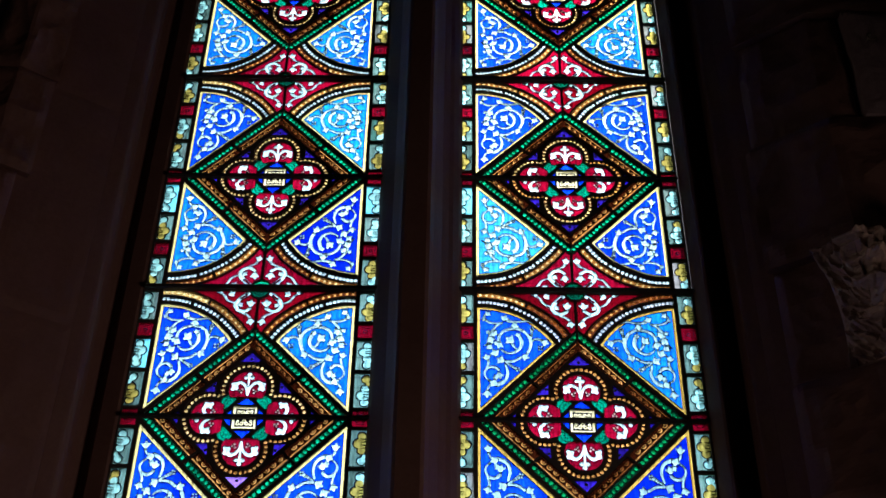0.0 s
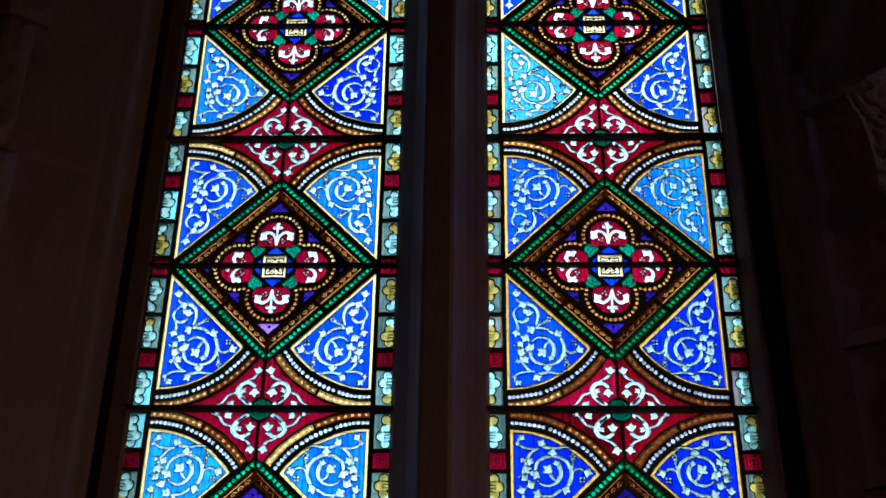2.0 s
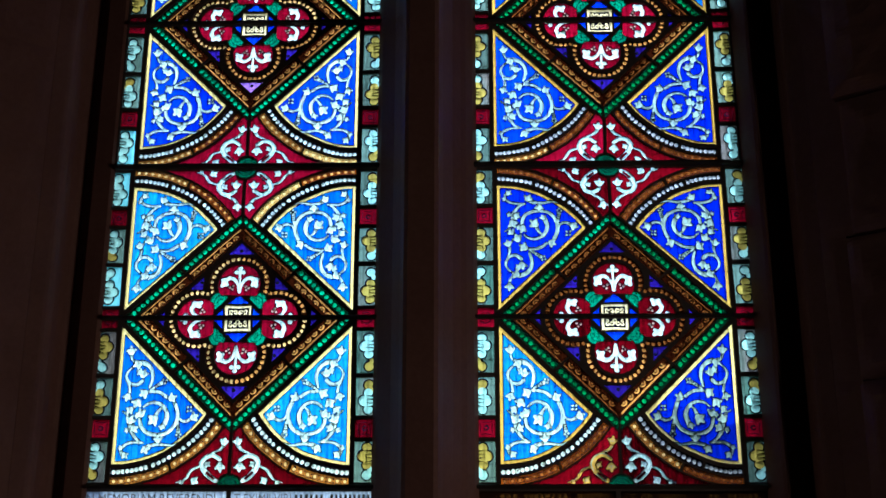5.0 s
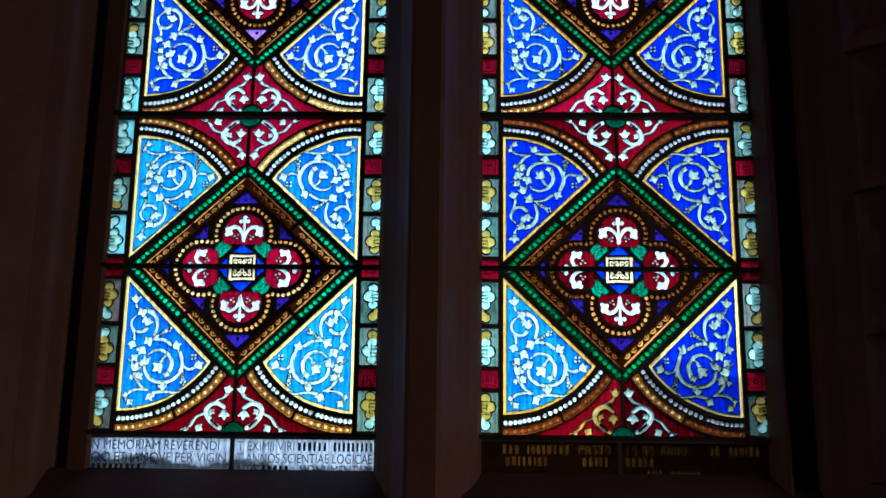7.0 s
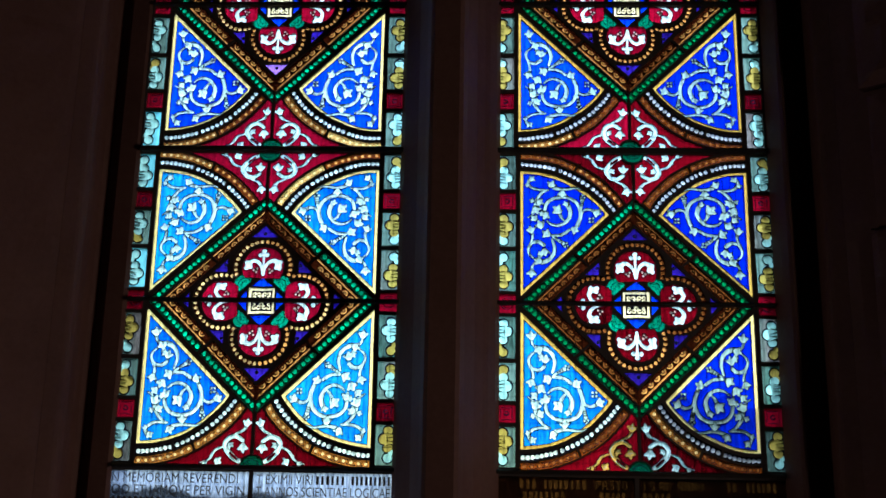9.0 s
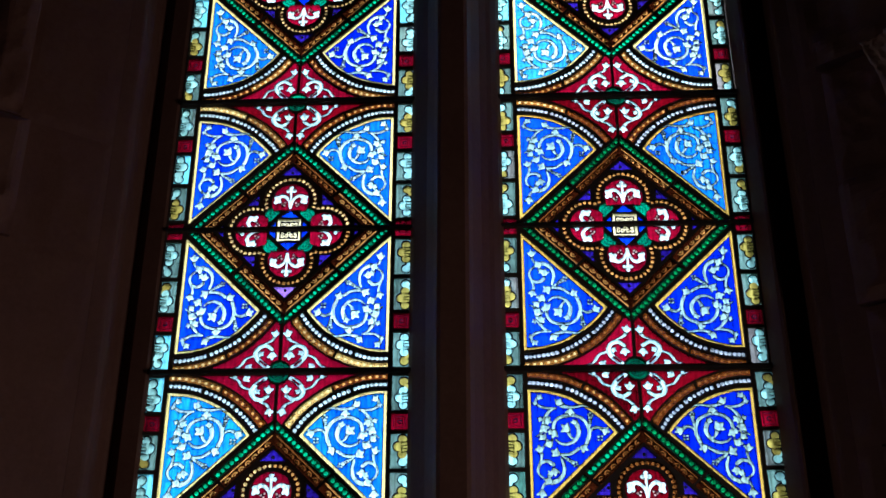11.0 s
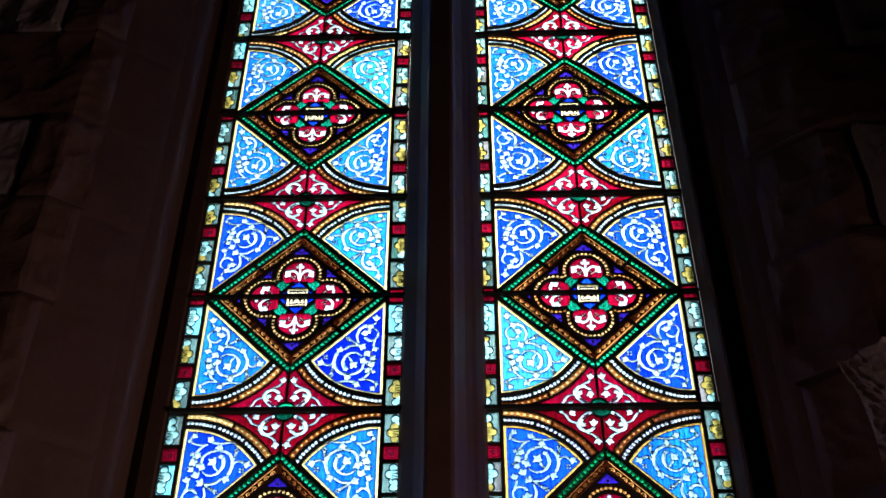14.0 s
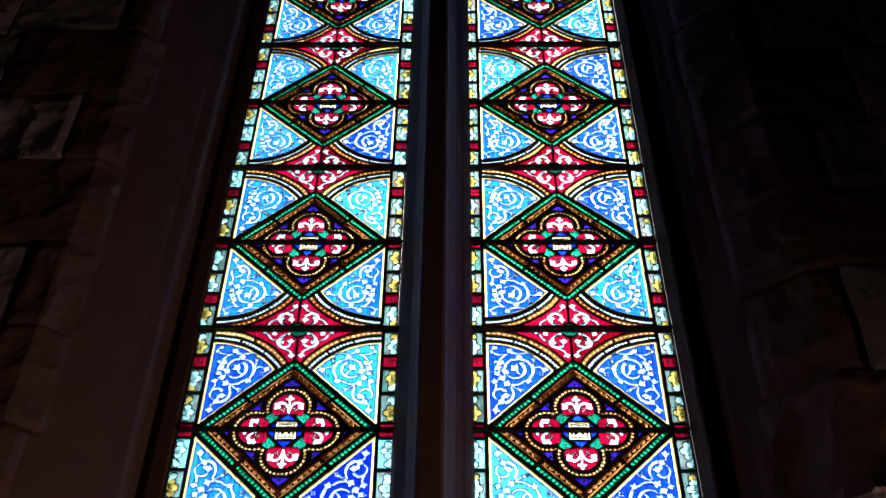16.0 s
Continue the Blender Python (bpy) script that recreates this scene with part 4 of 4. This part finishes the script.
def sill():
    prof = [(0.06, GLASS_FOOT + 0.004), (-0.004, GLASS_FOOT + 0.002), (-0.018, GLASS_FOOT - 0.010), (-0.23, GLASS_FOOT - 0.20), (-0.25, GLASS_FOOT - 0.215), (-0.25, GLASS_FOOT - 0.33), (0.06, GLASS_FOOT - 0.33)]
    n = len(prof)
    bm = bmesh.new()
    vs = [[bm.verts.new((x, y, z)) for y, z in prof] for x in (-0.87, 0.87)]
    for i in range(n):
        bm.faces.new((vs[0][i], vs[0][(i + 1) % n], vs[1][(i + 1) % n], vs[1][i]))
    bm.faces.new(vs[0])
    bm.faces.new(vs[1])
    bmesh.ops.recalc_face_normals(bm, faces=bm.faces)
    me = bpy.data.meshes.new("sill")
    bm.to_mesh(me)
    bm.free()
    me.materials.append(M_DRESSED)
    return me


tagged(new("window_sill", sill()), "sloping dressed sandstone sill under the stained glass", "sill", kind="structure")


# pointed heads over the lancets, in stone
def head_outline(half, rise, n=10):
    r = (half * half + rise * rise) / (2 * half)
    left = [(-half + r - r * math.cos(t), r * math.sin(t)) for t in (math.asin(min(1, rise / r)) * i / n for i in range(n + 1))]
    return left + [(-x, z) for x, z in left[::-1][1:]]


def head_stone():
    half = 0.2425
    arch = head_outline(half, 0.40)
    verts, faces = [], []
    for y in (-0.05, 0.06):
        for x, z in arch:
            verts.append((x, y, SPRING + z))
        for x, z in arch:
            verts.append((x * 1.0, y, APEX + 0.3))
    n = len(arch)
    for i in range(n - 1):
        faces.append((i, i + 1, n + i + 1, n + i))
        faces.append((2 * n + i + 1, 2 * n + i, 3 * n + i, 3 * n + i + 1))
        faces.append((i, 2 * n + i, 2 * n + i + 1, i + 1))
    return mesh_of("window_head", verts, faces, [M_DRESSED])


def head_glass():
    arch = head_outline(0.2425, 0.40)
    n = len(arch)
    verts = [(x, 0.0, z) for x, z in arch] + [(x * 0.9, 0.0, 0.012 + z * 0.9) for x, z in arch]
    verts += [(0, 0, 0.1)]
    faces = [(i, i + 1, n + i + 1, n + i) for i in range(n - 1)]
    slots = [0] * len(faces)
    faces += [(n + i, n + i + 1, 2 * n) for i in range(n - 1)]
    slots += [1] * (n - 1)
    faces += [(0, n, 2 * n, 2 * n - 1, n - 1)]
    slots += [0]
    return mesh_of("head_pane", verts, faces, [M_LEAD, BLUE["royal"]], slots)


HS, HG = head_stone(), head_glass()
for side, win in zip((-1, 1), windows):
    o = tagged(new("window_head", HS), "pointed sandstone head of the lancet", "arch", kind="structure")
    o.location.x = side * LANCET
    part("head_pane", HG, win).location = (0, 0, SPRING - win.location.z)


# ---- woven wire guards outside the glass ----
def wire_guard(z0, z1, half=0.243, gap=0.0112, r=0.0010):
    verts, faces = [], []

    def wire(a, b, u, w):
        n = len(verts)
        for e in (a, b):
            verts.extend([(e[0] + k * u[0] + m * w[0], e[1] + k * u[1] + m * w[1], e[2] + k * u[2] + m * w[2]) for k, m in ((-r, -r), (r, -r), (r, r), (-r, r))])
        faces.extend([(n + i, n + (i + 1) % 4, n + 4 + (i + 1) % 4, n + 4 + i) for i in range(4)])

    for i in range(int(2 * half / gap) + 1):
        x = -half + i * gap + 0.0012 * math.sin(i * 2.7)
        wire((x, 0.0, z0), (x, 0.0, z1), (1, 0, 0), (0, 1, 0))
    for i in range(int((z1 - z0) / (2 * gap))):
        wire((-half, 0.002, z0 + i * 2 * gap), (half, 0.002, z0 + i * 2 * gap), (0, 0, 0.7), (0, 0.7, 0))
    return mesh_of("wire_guard", verts, faces, [M_IRON])


WG = wire_guard(GLASS_FOOT + 0.01, SPRING)
for side in (-1, 1):
    o = tagged(new("wire_guard", WG), "fine dark woven wire guard behind the stained glass", "wire guard", "wire guards of the church window", "stuff")
    o.location = (side * LANCET, 0.022, 0)

# ---- the window wall, with the embrasure left open ----
ARRIS, FACE, WALL_W, EAST_W = 0.845, -0.215, 4.0, 2.4
HOOK = (0.943, -0.275, 3.279)
OPEN_TOP = APEX + 0.3
for name, x0, x1, z0, z1 in (("wall_east", ARRIS + 0.09, EAST_W, FLOOR_Z, CEIL_Z), ("wall_west", -WALL_W, -ARRIS - 0.09, FLOOR_Z, CEIL_Z), ("wall_below", -ARRIS - 0.09, ARRIS + 0.09, FLOOR_Z, GLASS_FOOT - 0.33), ("wall_above", -ARRIS - 0.09, ARRIS + 0.09, OPEN_TOP, CEIL_Z)):
    tagged(new(name, boxed(name, x0, x1, FACE + 0.03, 0.45, z0, z1, M_MORTAR)), "thick church wall of dark rubble stone", "wall", kind="structure")
for name, x0, x1 in (("embrasure_east", 0.69, ARRIS + 0.09), ("embrasure_west", -ARRIS - 0.09, -0.69)):
    s = 1 if x0 > 0 else -1
    tagged(new(name, extruded(name, [(s * 0.69, -0.060), (s * 0.875, FACE + 0.03), (s * 0.935, FACE + 0.03), (s * 0.935, 0.45), (s * 0.69, 0.45)], GLASS_FOOT - 0.33, OPEN_TOP, M_MORTAR)), "mortared core of the splayed window reveal", "wall", kind="structure")

# ---- room that closes the place ----
tagged(new("floor", boxed("floor", -WALL_W, EAST_W, -9.0, 0.45, -0.12, FLOOR_Z, M_FLOOR)), "worn grey flagstone church floor", "floor", kind="structure")
tagged(new("ceiling", boxed("ceiling", -WALL_W - 0.3, EAST_W + 0.3, -9.3, 0.45, CEIL_Z, CEIL_Z + 0.2, M_PLASTER)), "dim plaster ceiling high above", "ceiling", kind="structure")
# side walls out of view; their openings are added to hold the fill lamps
for name, s, lo, hi in (("wall_side_east", 1, 0.9, 1.7), ("wall_side_west", -1, 0.9, 1.7)):
    x0, x1 = (EAST_W, EAST_W + 0.3) if s > 0 else (-WALL_W - 0.3, -WALL_W)
    y0, y1 = SIDE_Y
    wall = tagged(new(name, boxed(name, x0, x1, -9.3, y0, FLOOR_Z, CEIL_Z, M_PLASTER)), "plain plastered side wall with a small window opening", "wall", kind="structure")
    part("wall_section", boxed(name, x0, x1, y1, 0.45, FLOOR_Z, CEIL_Z, M_PLASTER), wall)
    part("wall_section", boxed(name, x0, x1, y0, y1, FLOOR_Z, lo, M_PLASTER), wall)
    part("wall_section", boxed(name, x0, x1, y0, y1, hi, CEIL_Z, M_PLASTER), wall)
tagged(new("wall_back", boxed("wall_back", -WALL_W, EAST_W, -9.3, -9.0, FLOOR_Z, CEIL_Z, M_PLASTER)), "plain plastered back wall", "wall", kind="structure")
ground = mesh_of("ground", [(-3000, -3000, -0.3), (3000, -3000, -0.3), (3000, 3000, -0.3), (-3000, 3000, -0.3)], [(0, 1, 2, 3)], [M_GRASS])
tagged(new("ground", ground), "mown grass outside the church", "ground", kind="structure")


# a hedge and a shrub added outside, unseen, to block sky behind the glass
def hedge(count, x0, x1, y, height, seed):
    rnd = random.Random(seed)
    verts, faces = [], []
    for _ in range(count):
        x, z = rnd.uniform(x0, x1), rnd.random() ** 0.6
        top = height + 0.22 * noise.noise(Vector((x * 1.1, y, 0.0))) + 0.10 * noise.noise(Vector((x * 5.0, 7.0, 0.0)))
        c = Vector((x, y + rnd.uniform(-0.35, 0.35) + 0.12 * noise.noise(Vector((x, z * 3, 1))), -0.3 + z * (top + 0.3)))
        r = rnd.uniform(0.05, 0.12)
        a = Vector((rnd.gauss(0, 1), rnd.gauss(0, 1), rnd.gauss(0, 1))).normalized()
        b = a.cross(Vector((rnd.gauss(0, 1), rnd.gauss(0, 1), rnd.gauss(0, 1)))).normalized()
        n = len(verts)
        verts += [c + a * r, c + b * r * 0.5, c - a * r, c - b * r * 0.5]
        faces.append((n, n + 1, n + 2, n + 3))
    return mesh_of("hedge", verts, faces, [M_HEDGE])


tagged(new("hedge", hedge(9000, -7, 7, 3.0, 1.35, 5)), "dark clipped hedge in the churchyard outside", "hedge", kind="stuff")
tagged(new("shrub", hedge(2300, 0.45, 1.7, 0.95, 1.76, 9)), "dark evergreen shrub close outside the window", "shrub", kind="stuff")


# ---- a small open iron hook in the wall ----
M_HOOK = solid("worn_iron", (0.25, 0.23, 0.22), (0.42, 0.40, 0.38), rough=0.35, scale=60, fine=400, bump=0.2, metal=1.0, depth=0.001)


def rod(name, pts, r, mat, n=8):
    """A round rod through the points."""
    verts, faces = [], []
    for i, p in enumerate(pts):
        a, b = Vector(pts[max(i - 1, 0)]), Vector(pts[min(i + 1, len(pts) - 1)])
        d = (b - a).normalized()
        u = d.cross(Vector((0, 1, 0.3))).normalized()
        w = d.cross(u)
        verts += [Vector(p) + r * (math.cos(2 * math.pi * k / n) * u + math.sin(2 * math.pi * k / n) * w) for k in range(n)]
    for i in range(len(pts) - 1):
        faces += [(i * n + k, i * n + (k + 1) % n, (i + 1) * n + (k + 1) % n, (i + 1) * n + k) for k in range(n)]
    return mesh_of(name, verts, faces + [tuple(range(n))[::-1], tuple(range(len(verts) - n, len(verts)))], [mat], smooth=True)


hook = new("wall_hook")
hook.location = HOOK
tagged(hook, "small worn iron hook fixed in a wall stone", "hook")
part("shank", rod("shank", [(0.0, 0.075, 0.009), (0.0, 0.0, 0.009)], 0.0022, M_HOOK), hook)
part("eye", rod("eye", [(0.0085 * math.sin(radians(a)), -0.001, 0.0085 * math.cos(radians(a))) for a in range(0, -285, -15)], 0.0022, M_HOOK), hook)

# ---- rock-faced quoins and wall stones ----
def rough_block(name, path, z0, z1, seed, amp, mat, nu=16, nv=9, thick=0.05):
    """A stone whose face follows a path in x, y and swells out unevenly inside its dressed margins."""
    rnd = random.Random(seed)
    off = Vector((rnd.uniform(-40, 40), rnd.uniform(-40, 40), rnd.uniform(-40, 40)))
    lens = [0.0]
    for a, b in zip(path, path[1:]):
        lens.append(lens[-1] + math.dist(a, b))
    total = lens[-1]
    verts, faces = [], []

    def at(s):
        for k in range(len(path) - 1):
            if s <= lens[k + 1] + 1e-9:
                f = (s - lens[k]) / (lens[k + 1] - lens[k])
                a, b = path[k], path[k + 1]
                return Vector((a[0] + f * (b[0] - a[0]), a[1] + f * (b[1] - a[1]))), Vector((b[1] - a[1], -(b[0] - a[0]))).normalized()
        return Vector(path[-1]), Vector((0, -1))

    for j in range(nv + 1):
        v = j / nv
        for i in range(nu + 1):
            u = i / nu
            p, nrm = at(u * total)
            if nrm.y > 0:
                nrm = -nrm
            d = min(u, 1 - u) * total
            e = min(d, min(v, 1 - v) * (z1 - z0))
            lift = min(1.0, e / 0.022) ** 0.7
            z = z0 + v * (z1 - z0)
            pt = Vector((p.x * 9, p.y * 9, z * 9)) + off
            big = noise.noise(pt * 0.55) * 0.7 + (0.45 - abs(noise.noise(pt * 0.9))) * 1.1 + (0.3 - abs(noise.noise(pt * 2.4))) * (0.75 if amp > 0.06 else 0.28) + (0.2 - abs(noise.noise(pt * 6.0))) * (0.50 if amp > 0.06 else 0.08) + (noise.noise(pt * 13.0) * 0.14 if amp > 0.06 else 0.0)
            o = amp * lift * (0.1 + big)
            ragged = (0.022 * noise.noise(pt * 0.7 + Vector((3, 1, 7))), 0.022 * noise.noise(pt * 0.7)) if amp > 0.06 else (0.0, 0.0)  # broken edges
            verts.append((p.x + nrm.x * o + ragged[0], p.y + nrm.y * o, z + ragged[1] + min(amp, 0.03) * 0.5 * lift * noise.noise(pt * 1.3)))
    w = nu + 1
    for j in range(nv):
        for i in range(nu):
            faces.append((j * w + i, j * w + i + 1, (j + 1) * w + i + 1, (j + 1) * w + i))
    rim = [i for i in range(w)] + [j * w + nu for j in range(1, nv + 1)] + [nv * w + i for i in range(nu - 1, -1, -1)] + [j * w for j in range(nv - 1, 0, -1)]
    base = len(verts)
    for r in rim:
        p, nrm = at((r % w) / nu * total)
        if nrm.y > 0:
            nrm = -nrm
        verts.append((p.x - nrm.x * thick, p.y - nrm.y * thick, verts[r][2]))
    for k in range(len(rim)):
        a, b = rim[k], rim[(k + 1) % len(rim)]
        faces.append((b, a, base + k, base + (k + 1) % len(rim)))
    if path[0][0] < 0:
        faces = [f[::-1] for f in faces]
    return mesh_of(name, verts, faces, [mat])


stones = random.Random(11)
COURSES = {1: [1.15, 1.36, 1.60, 1.83, 2.07, 2.31, 2.55, 2.80, 3.10, 3.39, 3.64, 3.92, 4.20, 4.46, 4.75, 5.02, 5.30], -1: [1.15, 1.42, 1.68, 1.90, 2.18, 2.44, 2.68, 2.97, 3.22, 3.47, 3.76, 4.02, 4.30, 4.55, 4.84, 5.10, 5.38]}
for side, host in ((1, "wall_east"), (-1, "wall_west")):
    wall = bpy.data.objects[host]
    for k, (z, top) in enumerate(zip(COURSES[side], COURSES[side][1:])):
        long_ = k % 2
        reach = stones.uniform(1.10, 1.20) if long_ else stones.uniform(0.90, 0.97)
        crag = side > 0 and abs(z - 2.55) < 0.01  # one quoin left as it came from the quarry
        proud = 0.0 if crag else stones.uniform(0.0, 0.022)
        split = 0.700 + 0.02 * stones.random() if side > 0 else 0.785 + (0.01 if long_ else 0.04) * stones.random()
        near = 0.6735 if side > 0 else 0.6665
        ty = lambda x: -0.0775 + (x - near) * (FACE + 0.0775) / (ARRIS - near)
        inner = [(side * near, ty(near)), (side * split, ty(split))]
        part("stone", rough_block("jamb_stone", inner, z, top, 100 + k * 7 + side, 0.0040, M_DRESSED, 12, 14), wall)
        outer = [(side * (split - 0.62 * proud), ty(split) - 0.78 * proud), (side * (ARRIS - 0.36 * proud), FACE - proud), (side * reach, FACE - proud)]
        if crag:
            rough = [(ARRIS - 0.060, FACE + 0.030), (ARRIS - 0.020, FACE - 0.035), (ARRIS + 0.06, FACE - 0.060), (reach + 0.1, FACE - 0.060)]
            part("stone", rough_block("quarry_faced_stone", rough, z, top - 0.004, 331, 0.070, M_ROCK, 110, 80, 0.12), wall)
            outer = outer[:1] + [(ARRIS - 0.040, ty(ARRIS - 0.040))]
        part("stone", rough_block("quoin", outer, z, top - 0.004, 300 + k * 5 + side, 0.020, M_DRESSED, 44, 30), wall)
        x = reach
        while x < 1.9:
            wdt = stones.uniform(0.2, 0.42)
            cut = crag and x < 1.3
            out = stones.uniform(0.0, 0.035 if side > 0 else 0.010)
            part("stone", rough_block("wall_stone", [(side * (x + 0.006), FACE - out), (side * (x + wdt), FACE - out)], z, top - 0.006, stones.randrange(9999), 0.075 if cut else stones.uniform(0.020, 0.036), M_ROCK if cut else M_WALL, 60 if cut else 34, 50 if cut else 26), wall)
            x += wdt
